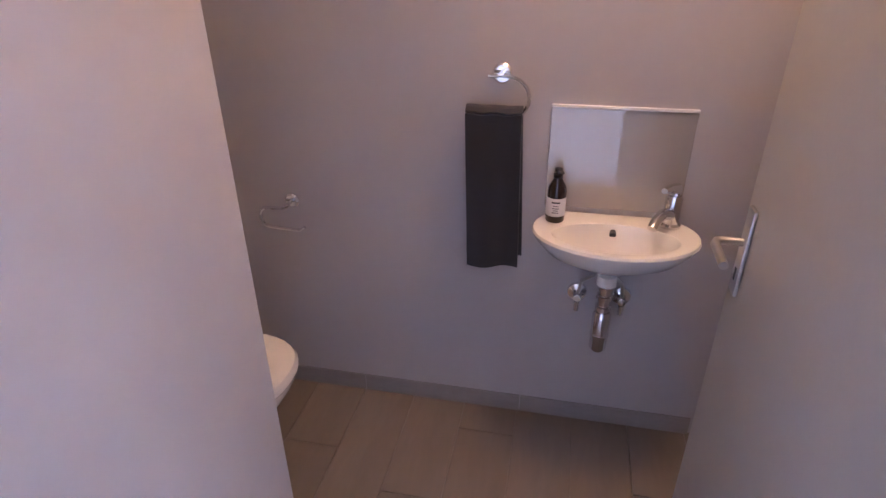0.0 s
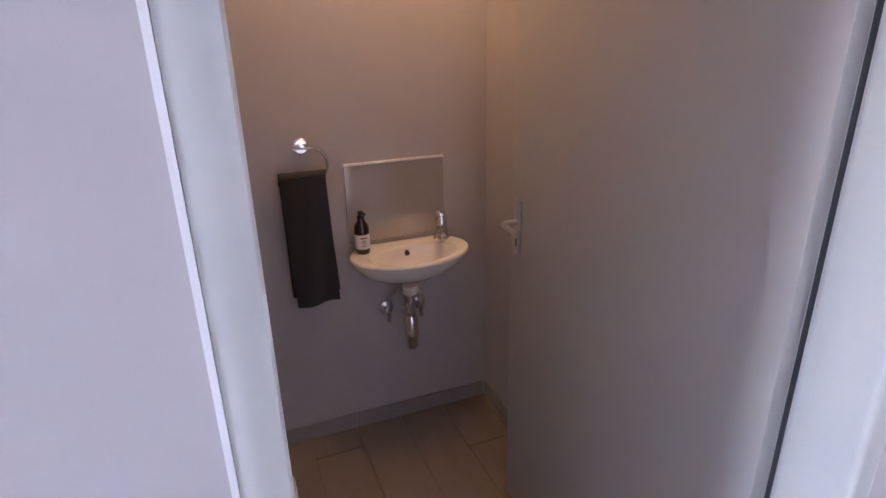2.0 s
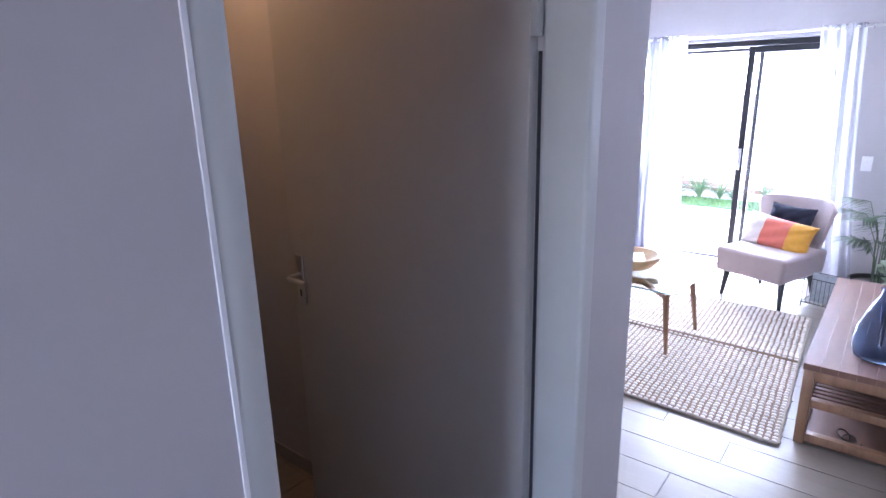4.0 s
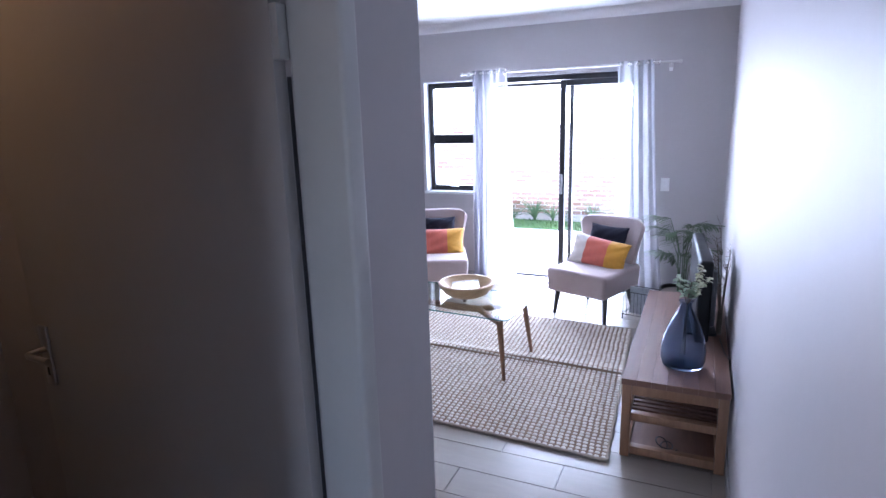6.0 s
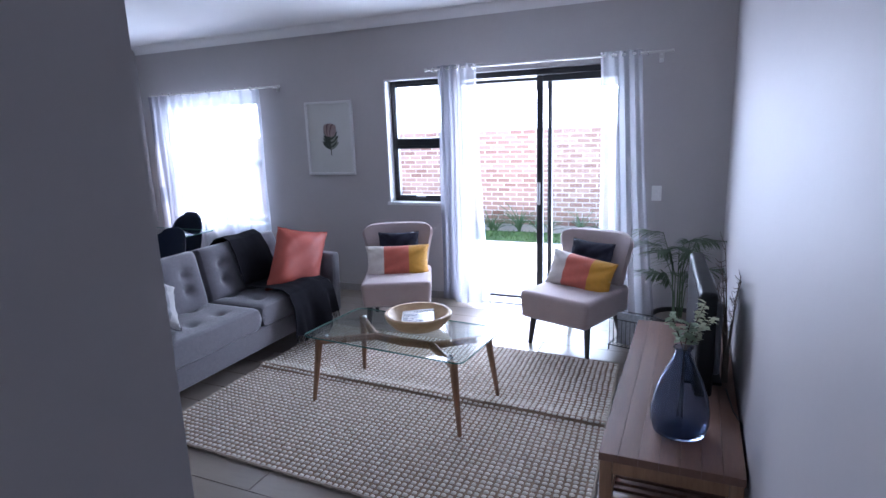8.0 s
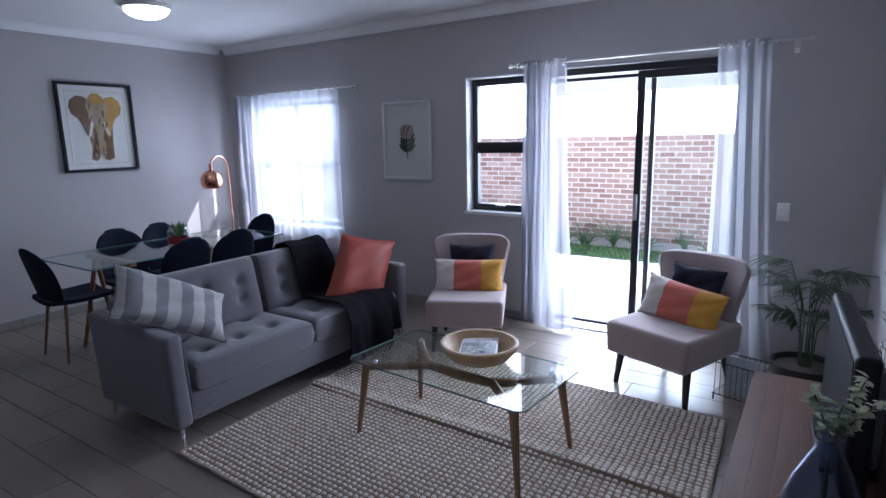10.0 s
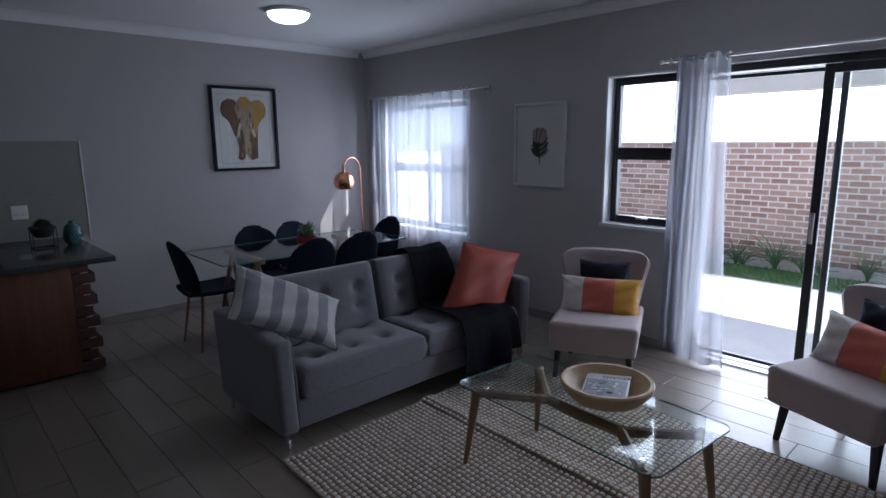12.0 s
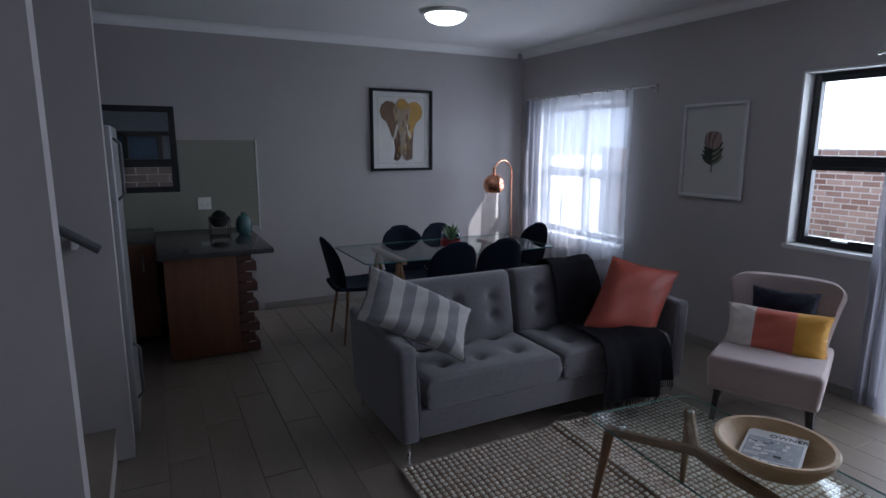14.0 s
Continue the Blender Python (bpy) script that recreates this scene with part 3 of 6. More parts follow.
part("lintel", box(BM(), -9.199, -9.08, -5.2, -3.4, 1.70, 1.76, 0.004), M["alu"], nw)
for y_ in (-4.75, -4.35, -4.12, -3.72):
    part("window_frame", box(BM(), -9.199, -9.15, y_ - 0.03, y_ + 0.03, 1.1, 1.699, 0.003, 1), M["alu"], nw)
for a_, b_ in ((-4.72, -4.38), (-4.32, -4.15), (-4.09, -3.75)):
    part("pane", box(BM(), -9.18, -9.17, a_, b_, 1.1, 1.699), M["bluepane"], nw, smooth=False)
# Made-up overhead slab, out of view; darkens the kitchen window and its outlook.
single("side_roof", box(BM(), -9.2, -6.39, -9, 1.5, 2.3, 2.42), M["plaster"], "unseen slab added to shade the kitchen's side passage", "roof", "structure", False)
single("backdrop_sky", box(BM(), -120, 100, 70, 70.2, -1, 45), M["haze"], "white hazy sky above the garden wall", "sky", "structure", False)


def strap_plant(x, y, seed, n=26, size=0.42):
    r = random.Random(seed)
    root = thing("border_plant", pose(x, y, -0.10), "green strap-leaved border plant at the foot of the garden wall", "plant", "border plants along the wall")
    bm = BM()
    for _ in range(n):
        a, ln, ben = r.uniform(0, 6.28), r.uniform(0.6, 1.1) * size, r.uniform(0.3, 1.1)
        d, s = Vector((math.cos(a), math.sin(a), 0)), Vector((-math.sin(a), math.cos(a), 0))
        prev = None
        for i in range(6):
            t = i / 5
            p = d * (ln * (0.12 * t + 0.75 * ben * t * t)) + Vector((0, 0, ln * (1.15 * t - 0.55 * ben * t * t)))
            w = 0.009 * (1 - t) ** 0.6 + 0.001
            row = (bm.verts.new(p - s * w), bm.verts.new(p + Vector((0, 0, -0.006))), bm.verts.new(p + s * w))
            if prev:
                bm.faces.new((prev[0], prev[1], row[1], row[0]))
                bm.faces.new((prev[1], prev[2], row[2], row[1]))
            prev = row
    part("leaves", bm, M["leaf"], root)
    return root


rl = random.Random(9)
for i, x in enumerate([-5.4, -5.0, -4.62, -4.3, -3.9, -3.55, -3.3, -3.12, -2.86, -2.74, -2.4, -2.2, -1.75, -1.4, -1.1, -0.6, -0.2]):
    strap_plant(x + rl.uniform(-0.08, 0.08), 3.93 + rl.uniform(-0.08, 0.06), 50 + i, rl.randint(22, 40), rl.choice([0.30, 0.36, 0.46, 0.62]))

# ---- more materials ----
def banded(name, bands, rough=0.8, bump=0.3, axis=0):
    """Woven cloth in sharp colour bands along one axis of the object: (start, colour) in metres."""
    m = mat(name, bands[0][1], rough, vary=0.08, scale=25, bump=bump, bump_scale=500, sheen=0.3)
    t = m.node_tree
    N, L = t.nodes, t.links
    co = next(n for n in N if n.type == "TEX_COORD")
    sp, mr, cr, mul = N.new("ShaderNodeSeparateXYZ"), N.new("ShaderNodeMapRange"), N.new("ShaderNodeValToRGB"), N.new("ShaderNodeMix")
    L.new(co.outputs["Object"], sp.inputs[0])
    lo, hi = -0.4, 0.4
    mr.inputs["From Min"].default_value, mr.inputs["From Max"].default_value = lo, hi
    L.new(sp.outputs[axis], mr.inputs["Value"])
    cr.color_ramp.interpolation = "CONSTANT"
    e = cr.color_ramp.elements
    while len(e) < len(bands):
        e.new(0.5)
    for k, (a, c) in enumerate(bands):
        e[k].position, e[k].color = max(0.0, (a - lo) / (hi - lo)), (*c, 1)
    L.new(mr.outputs[0], cr.inputs[0])
    old = next(n for n in N if n.type == "MIX")
    mul.data_type, mul.blend_type = "RGBA", "MULTIPLY"
    mul.inputs["Factor"].default_value = 1.0
    old.inputs["A"].default_value, old.inputs["B"].default_value = (0.85, 0.85, 0.85, 1), (1.1, 1.1, 1.1, 1)
    L.new(cr.outputs[0], mul.inputs["A"])
    L.new(old.outputs["Result"], mul.inputs["B"])
    L.new(mul.outputs["Result"], N["Principled BSDF"].inputs["Base Color"])
    return m


def island_mat(name, c1, c2, rough=0.9):
    m = mat(name, c1, rough, vary=0.1, scale=40, bump=0.4, bump_scale=300)
    t = m.node_tree
    N, L = t.nodes, t.links
    g, mx = N.new("ShaderNodeNewGeometry"), N.new("ShaderNodeMix")
    mx.data_type = "RGBA"
    mx.inputs["A"].default_value, mx.inputs["B"].default_value = (*c1, 1), (*c2, 1)
    L.new(g.outputs["Random Per Island"], mx.inputs["Factor"])
    L.new(mx.outputs["Result"], N["Principled BSDF"].inputs["Base Color"])
    return m


M.update(
    sofa=mat("grey_woven_upholstery", (0.118, 0.112, 0.126), 0.9, vary=0.24, scale=45, bump=0.35, bump_scale=600, sheen=0.4),
    throw=mat("charcoal_knit", (0.008, 0.0075, 0.010), 0.95, vary=0.3, scale=40, bump=0.5, bump_scale=160, spec=0.1),
    leather=mat("burnt_orange_leather", (0.30, 0.048, 0.027), 0.6, vary=0.15, scale=10, bump=0.15, bump_scale=220),
    stripe=banded("grey_and_white_stripe", [(-0.4, (0.42, 0.41, 0.39)), (-0.28, (0.165, 0.165, 0.178)), (-0.20, (0.37, 0.36, 0.35)), (-0.13, (0.165, 0.165, 0.178)), (-0.06, (0.37, 0.36, 0.35)),
                                              (0.01, (0.165, 0.165, 0.178)), (0.08, (0.37, 0.36, 0.35)), (0.15, (0.165, 0.165, 0.178)), (0.22, (0.37, 0.36, 0.35))]),
    tricolour=banded("white_coral_mustard_cotton", [(-0.4, (0.63, 0.58, 0.53)), (-0.115, (0.55, 0.13, 0.085)), (0.10, (0.58, 0.29, 0.025))]),
    pink=mat("dusty_pink_upholstery", (0.345, 0.272, 0.262), 0.85, vary=0.08, scale=16, bump=0.2, bump_scale=500, sheen=0.4),
    navy=mat("dark_navy_velvet", (0.018, 0.019, 0.032), 0.85, vary=0.25, scale=18, bump=0.2, bump_scale=400, spec=0.2),
    shell=mat("dark_navy_fabric_shell", (0.009, 0.013, 0.026), 0.85, vary=0.25, scale=20, bump=0.25, bump_scale=500, spec=0.15),
    ebony=mat("black_stained_wood", (0.015, 0.013, 0.012), 0.4, vary=0.3, scale=8, stretch=(6, 6, 1)),
    oak=mat("warm_oak", (0.17, 0.085, 0.042), 0.42, scale=5, stretch=(7, 7, 0.8), color2=(0.31, 0.165, 0.085), bump=0.08, bump_scale=60),
    bench=mat("oiled_acacia", (0.10, 0.050, 0.034), 0.55, spec=0.35, per_object=0.3, scale=3.0, stretch=(9, 0.8, 6), color2=(0.225, 0.122, 0.082), bump=0.08, bump_scale=50),
    bowl=mat("pale_turned_mango_wood", (0.40, 0.25, 0.12), 0.5, scale=5, stretch=(1, 6, 6), color2=(0.58, 0.41, 0.23), bump=0.1, bump_scale=50),
    table_glass=glass("clear_table_glass", (0.93, 0.97, 0.955), ior=1.5),
    glass_edge=mat("green_glass_edge", (0.09, 0.20, 0.175), 0.1, vary=0.1),
    rug_base=mat("tan_jute_weft", (0.190, 0.122, 0.076), 0.95, vary=0.3, scale=30, bump=0.7, bump_scale=250),
    rug_edge=mat("braided_tan_edge", (0.33, 0.27, 0.21), 0.95, vary=0.3, scale=60, bump=0.6, bump_scale=200),
    rug_knot=island_mat("cream_wool_knots", (0.58, 0.53, 0.45), (0.71, 0.66, 0.58)),
    vase=glass("smoky_blue_glass", (0.43, 0.52, 0.68), 0.03, 1.25, thin=False),
    plastic=mat("black_plastic", (0.012, 0.012, 0.013), 0.55, vary=0.2, scale=10, spec=0.2),
    screen=mat("dark_screen_glass", (0.016, 0.016, 0.018), 0.75, vary=0.1, spec=0.1),
    tvback=mat("grey_plastic", (0.09, 0.09, 0.10), 0.4, vary=0.1),
    wire=mat("black_wire", (0.015, 0.015, 0.015), 0.45, vary=0.2),
    white=mat("white_plastic", (0.72, 0.72, 0.71), 0.35, vary=0.02),
    ceramic=mat("white_glazed_ceramic", (0.78, 0.77, 0.74), 0.08, vary=0.02, coat=0.5),
    glaze=mat("pale_cream_glaze", (0.37, 0.345, 0.315), 0.03, vary=0.03, scale=4),
    amber=mat("brown_bottle", (0.022, 0.010, 0.007), 0.12, vary=0.1, coat=0.4),
    paper=mat("white_paper", (0.66, 0.66, 0.65), 0.6, vary=0.04),
    ink=mat("dark_ink", (0.03, 0.03, 0.035), 0.6, vary=0.1),
    inkblue=mat("printed_blue", (0.40, 0.43, 0.46), 0.2, vary=0.4, scale=30),
    towel=mat("charcoal_terry_towel", (0.016, 0.017, 0.027), 0.98, vary=0.15, scale=60, bump=0.9, bump_scale=420, sheen=0.25),
    copper=mat("polished_copper", (0.85, 0.40, 0.25), 0.09, 1.0, vary=0.03),
    granite=mat("dark_polished_granite", (0.05, 0.05, 0.052), 0.15, vary=0.5, scale=60),
    cabinet=mat("reddish_wood_panel", (0.10, 0.035, 0.018), 0.4, scale=3, stretch=(6, 6, 0.7), color2=(0.20, 0.085, 0.04), bump=0.05),
    splash=mat("olive_grey_splash_tile", (0.26, 0.26, 0.22), 0.3, vary=0.05, scale=4),
    fridge=mat("silver_painted_steel", (0.34, 0.35, 0.36), 0.35, 0.5, vary=0.04),
    teal=mat("teal_glazed_ceramic", (0.03, 0.10, 0.10), 0.15, vary=0.3, scale=30, coat=0.5),
    diffuser=glow("lit_opal_glass", (0.90, 1.0, 0.93), 2.0),
    fixture=mat("white_enamel_rim", (0.75, 0.75, 0.74), 0.3, vary=0.02),
    blackframe=mat("black_picture_frame", (0.010, 0.010, 0.012), 0.5, vary=0.2, spec=0.2),
    whiteframe=mat("white_picture_frame", (0.62, 0.62, 0.62), 0.45, vary=0.04),
    picture_paper=mat("off_white_art_paper", (0.60, 0.60, 0.58), 0.7, vary=0.03),
    art_glass=glass("picture_glass", (1, 1, 1), ior=1.25),
    ochre=mat("ochre_wash", (0.42, 0.25, 0.065), 0.8, vary=0.35, scale=18),
    umber=mat("umber_wash", (0.15, 0.085, 0.05), 0.8, vary=0.4, scale=16),
    ash=mat("ash_brown_wash", (0.32, 0.255, 0.19), 0.8, vary=0.4, scale=20),
    ivory=mat("ivory_wash", (0.55, 0.50, 0.42), 0.8, vary=0.1),
    petal=mat("dusky_pink_wash", (0.20, 0.12, 0.115), 0.8, vary=0.4, scale=40),
    pale_stem=mat("pale_sage_wash", (0.22, 0.24, 0.20), 0.8, vary=0.4, scale=40),
    pale_petal=mat("pale_mauve_wash", (0.37, 0.27, 0.255), 0.8, vary=0.4, scale=40),
    pier_brick=mat("dark_face_brick", (0.10, 0.045, 0.034), 0.8, vary=0.3, scale=12, bump=0.35, bump_scale=60, per_object=0.4),
    stem=mat("grey_green_wash", (0.05, 0.06, 0.045), 0.8, vary=0.4, scale=40),
    red=mat("red_band", (0.30, 0.02, 0.02), 0.4, vary=0.1),
    carbon=mat("black_pot", (0.02, 0.018, 0.017), 0.5, vary=0.2),
    clear=glass("clear_jar_glass", (0.96, 0.98, 0.98), ior=1.35),
)


M["glaze"].node_tree.nodes["Principled BSDF"].inputs["IOR"].default_value = 2.1


# ---- sofa ----
def leg_block(top, foot, rt, rf, n=4):
    return rod(BM(), foot, top, rf, rt, n)


def build_sofa():
    L, D = 2.0, 0.78           # along y, along x; front faces +x
    s = thing("sofa", pose(-3.395, -1.86, 0), "grey woven three-seat sofa with button-tufted cushions and chrome legs", "sofa")
    hx, hy = D / 2, L / 2
    part("base", box(BM(), -hx + 0.03, hx - 0.01, -hy + 0.10, hy - 0.10, 0.115, 0.27, 0.02, 3), M["sofa"], s)
    part("back_frame", box(BM(), -hx, -hx + 0.17, -hy + 0.10, hy - 0.10, 0.12, 0.70, 0.035, 4), M["sofa"], s)
    for sg in (-1, 1):
        bm = BM()
        y0, y1 = sorted((sg * hy, sg * (hy - 0.105)))
        box(bm, -hx + 0.005, hx, y0, y1, 0.10, 0.63, 0.035, 4)
        for v in bm.verts:                     # arms lean out and slope down a little to the front
            if v.co.z > 0.4:
                v.co.y += sg * 0.02
                v.co.z -= 0.03 * (v.co.x + hx) / D - 0.015
        a = part("arm", bm, M["sofa"], s)
        pts = [(hx - 0.012, sg * (hy - 0.105) , 0.13), (hx - 0.006, sg * (hy - 0.095), 0.40), (hx - 0.012, sg * (hy - 0.08), 0.585), (hx - 0.06, sg * (hy - 0.085), 0.618), (-hx + 0.1, sg * (hy - 0.085), 0.645)]
        part("piping", tube(BM(), pts, 0.0045, 6), M["sofa"], a)
    for sg in (-1, 1):
        m = Matrix.Translation((0.085, sg * 0.436, 0.345))
        tf = [(u, v) for u in (-0.45, 0.35) for v in (-0.55, 0.0, 0.55)]
        part("seat_cushion", pad(BM(), 0.635, 0.875, 0.175, tufts=tf, power=22, n=52, dip=0.028, m=m), M["sofa"], s)
        m = Matrix.Translation((-0.175, sg * 0.432, 0.595)) @ pose(0, 0, 0, 0, 78, 0)
        tf = [(u, v) for u in (-0.28, 0.28) for v in (-0.6, 0.0, 0.6)]
        part("back_cushion", pad(BM(), 0.44, 0.86, 0.19, tufts=tf, power=9, n=44, dip=0.035, m=m), M["sofa"], s)
    for sx in (-1, 1):
        for sg in (-1, 1):
            fx, fy = sx * (hx - 0.04), sg * (hy - 0.045)
            part("leg", tube(BM(), [(fx - sx * 0.02, fy - sg * 0.02, 0.118), (fx - sx * 0.004, fy - sg * 0.006, 0.06), (fx, fy, 0.001)], [0.022, 0.014, 0.010], 8), M["chrome"], s, "tapered chrome leg")
    return s


build_sofa()


def cushion(name, w, h, t, m, material, label, piping=None, tufts=(), skew=0.0, plump=0.55):
    c = thing(name, m, label, "cushion")

    def shape(sign):
        def fn(u, v):
            x, y = 2 * u - 1, 2 * v - 1
            e = max(0.0, (1 - x ** 4) * (1 - y ** 4)) ** plump
            k = 1 - 0.075 * (1 - x * x) * y * y
            k2 = 1 - 0.075 * (1 - y * y) * x * x
            z = sign * t / 2 * e + (0.006 * math.sin(5 * x + 2 * y) + 0.004 * math.sin(9 * y - 7 * x)) * e
            z += sign * 0.007 * abs(x * y) * math.sin(16 * (abs(x) - abs(y)))
            for tx, ty in tufts:
                z -= sign * 0.02 * math.exp(-(((x - tx) * w / 2) ** 2 + ((y - ty) * h / 2) ** 2) / 0.0012)
            return Vector((x * w / 2 * k2 + skew * y * h / 2, y * h / 2 * k, z))
        return fn

    bm = BM()
    sheet(bm, shape(1), 26, 26)
    sheet(bm, shape(-1), 26, 26)
    bmesh.ops.remove_doubles(bm, verts=bm.verts, dist=0.0005)
    bmesh.ops.recalc_face_normals(bm, faces=bm.faces)
    part("cover", bm, material, c)
    if piping:
        f = shape(1)
        edge = [f(i / 24, 0) for i in range(24)] + [f(1, i / 24) for i in range(24)] + [f(1 - i / 24, 1) for i in range(24)] + [f(0, 1 - i / 24) for i in range(24)]
        part("piping", tube(BM(), edge, 0.005, 6, True), piping, c)
    return c


def basis(at, xdir, ydir):
    """A pose whose x runs along xdir and whose y leans along ydir."""
    x = Vector(xdir).normalized()
    z = x.cross(Vector(ydir)).normalized()
    y = z.cross(x)
    return Matrix(((x[0], y[0], z[0], at[0]), (x[1], y[1], z[1], at[1]), (x[2], y[2], z[2], at[2]), (0, 0, 0, 1)))


cushion("striped_cushion", 0.66, 0.33, 0.15, basis((-3.28, -2.65, 0.70), (0.14, 0.86, -0.44), (-0.55, 0.28, 0.72)), M["stripe"], "grey and off-white striped cushion lying against the sofa arm", M["sofa"])
cushion("leather_cushion", 0.47, 0.54, 0.20, basis((-3.195, -1.165, 0.608), (0.377, 0.896, -0.236), (-0.312, 0.363, 0.878)), M["leather"], "burnt orange leather cushion propped in the sofa's corner", M["leather"], skew=0.3, plump=0.7)


def build_throw():
    t = thing("throw_blanket", pose(0, 0, 0), "charcoal knitted throw draped over the sofa back and seat", "throw blanket")
    SH = -0.03
    prof = [(-3.78, 0.55), (-3.775, 0.66), (-3.74, 0.735), (-3.66, 0.80), (-3.565, 0.825), (-3.50, 0.80), (-3.44, 0.70), (-3.395, 0.56), (-3.365, 0.46), (-3.28, 0.452), (-3.12, 0.458), (-3.0, 0.452), (-2.945, 0.43), (-2.925, 0.36), (-2.918, 0.26), (-2.912, 0.15)]
    n = len(prof) - 1

    def fn(u, v):
        s = v * n
        i = min(n - 1, int(s))
        f = s - i
        x = prof[i][0] * (1 - f) + prof[i + 1][0] * f
        z = prof[i][1] * (1 - f) + prof[i + 1][1] * f
        yc = -1.37 - 0.06 * max(0, v - 0.45)
        w = 0.36 + 0.30 * max(0.0, v - 0.35)
        y = yc + (u - 0.5) * w + 0.03 * math.sin(7 * v + 2)
        fold = 0.016 * math.sin(8 * u + 3 * v) + 0.010 * math.sin(15 * u + 4 * v + 1) * v + 0.003 * math.sin(31 * u - 9 * v)
        amt = 0.6 + 1.0 * (v > 0.85) * (v - 0.85) / 0.15 * 2
        front = max(0.0, min(1.0, (v - 0.78) / 0.1))
        return Vector((x + SH + 0.02 * front + (fold + 0.028) * amt * 0.8 * front + 0.01, y, z + (fold * 0.6 + 0.022) * amt * (1 - front) + 0.006 - 0.03 * front * math.sin(5 * u)))

    part("cloth", sheet(BM(), fn, 40, 60, 0.008), M["throw"], t)
    bm = BM()
    for i in range(46):
        p = fn(i / 45, 1.0)
        tube(bm, [p, p + Vector((0.004, 0.003 * math.sin(i), -0.02)), p + Vector((0.006 * math.sin(i * 2.3), 0.004, -0.05))], 0.0022, 4)
    part("fringe", bm, M["throw"], t)


build_throw()


# ---- armchairs ----
def build_armchair(m, label):
    """Faces -y of its own space."""
    c = thing("armchair", m, label, "armchair", "pink slipper armchairs")
    bm = box(BM(), -0.285, 0.285, -0.335, 0.28, 0.225, 0.425, 0.038, 5)
    for v in bm.verts:                       # crowned top, sides drawn in a little towards the base
        if v.co.z > 0.40:
            v.co.z += 0.014 * (1 - (v.co.x / 0.29) ** 2)
        elif v.co.z < 0.28:
            v.co.x *= 0.965
    part("seat", bm, M["pink"], c)

    def back(u, v):
        a = (u - 0.5) * 2
        w = 0.245 + 0.085 * v ** 1.3 - 0.035 * max(0.0, (v - 0.82) / 0.18) ** 2
        x = a * w
        y = 0.25 + 0.13 * v - 0.10 * abs(a) ** 2.6 * (0.25 + v)
        z = 0.36 + 0.45 * v - 0.035 * max(0.0, (abs(a) - 0.75) / 0.25) ** 2 * v ** 4
        return Vector((x, y, z))

    def side(sign):
        def fn(u, v):
            e = max(0.0, (1 - abs(2 * u - 1) ** 12) * (1 - abs(2 * v - 1) ** 14)) ** 0.42
            return back(u, v) + Vector((0, 1, -0.28)).normalized() * (0.044 * e * sign)
        return fn

    bm = BM()
    for sign in (-1, 1):
        sheet(bm, side(sign), 30, 26)
    bmesh.ops.remove_doubles(bm, verts=bm.verts, dist=0.0006)
    bmesh.ops.recalc_face_normals(bm, faces=bm.faces)
    part("backrest", bm, M["pink"], c)
    part("seam", tube(BM(), [(x, -0.335 + 0.004 * math.cos(9 * x), 0.245) for x in [(-0.27 + 0.54 * i / 20) for i in range(21)]], 0.004, 5), M["pink"], c)
    for sx in (-1, 1):
        part("leg", tube(BM(), [(sx * 0.225, -0.225, 0.245), (sx * 0.245, -0.255, 0.0)], [0.027, 0.016], 8), M["ebony"], c, "tapered black wooden leg")
        part("leg", tube(BM(), [(sx * 0.205, 0.20, 0.245), (sx * 0.225, 0.27, 0.0)], [0.027, 0.016], 8), M["ebony"], c, "tapered black wooden leg")
    return c


CH1, CH2 = pose(-0.997, -0.708, 0, 0, 0, -21), pose(-2.515, -0.71, 0, 0, 0, 25)
build_armchair(CH1, "dusty pink slipper armchair with black legs beside the sliding door")
build_armchair(CH2, "dusty pink slipper armchair with black legs under the casement window")
for ch, lean in ((CH1, 2), (CH2, 0)):
    cushion("lumbar_cushion", 0.55, 0.28, 0.13, ch @ Matrix.Translation((0.0, 0.045, 0.522)) @ pose(0, 0, 0, 72, lean * 3, 0), M["tricolour"], "white, coral and mustard block-coloured lumbar cushion on the armchair")
    cushion("navy_cushion", 0.36, 0.30, 0.12, ch @ Matrix.Translation((0.01, 0.165, 0.605)) @ pose(0, 0, 0, 72, lean, 0), M["navy"], "small dark navy buttoned cushion against the armchair's back", None, ((-0.3, 0.1), (0.3, 0.1)))


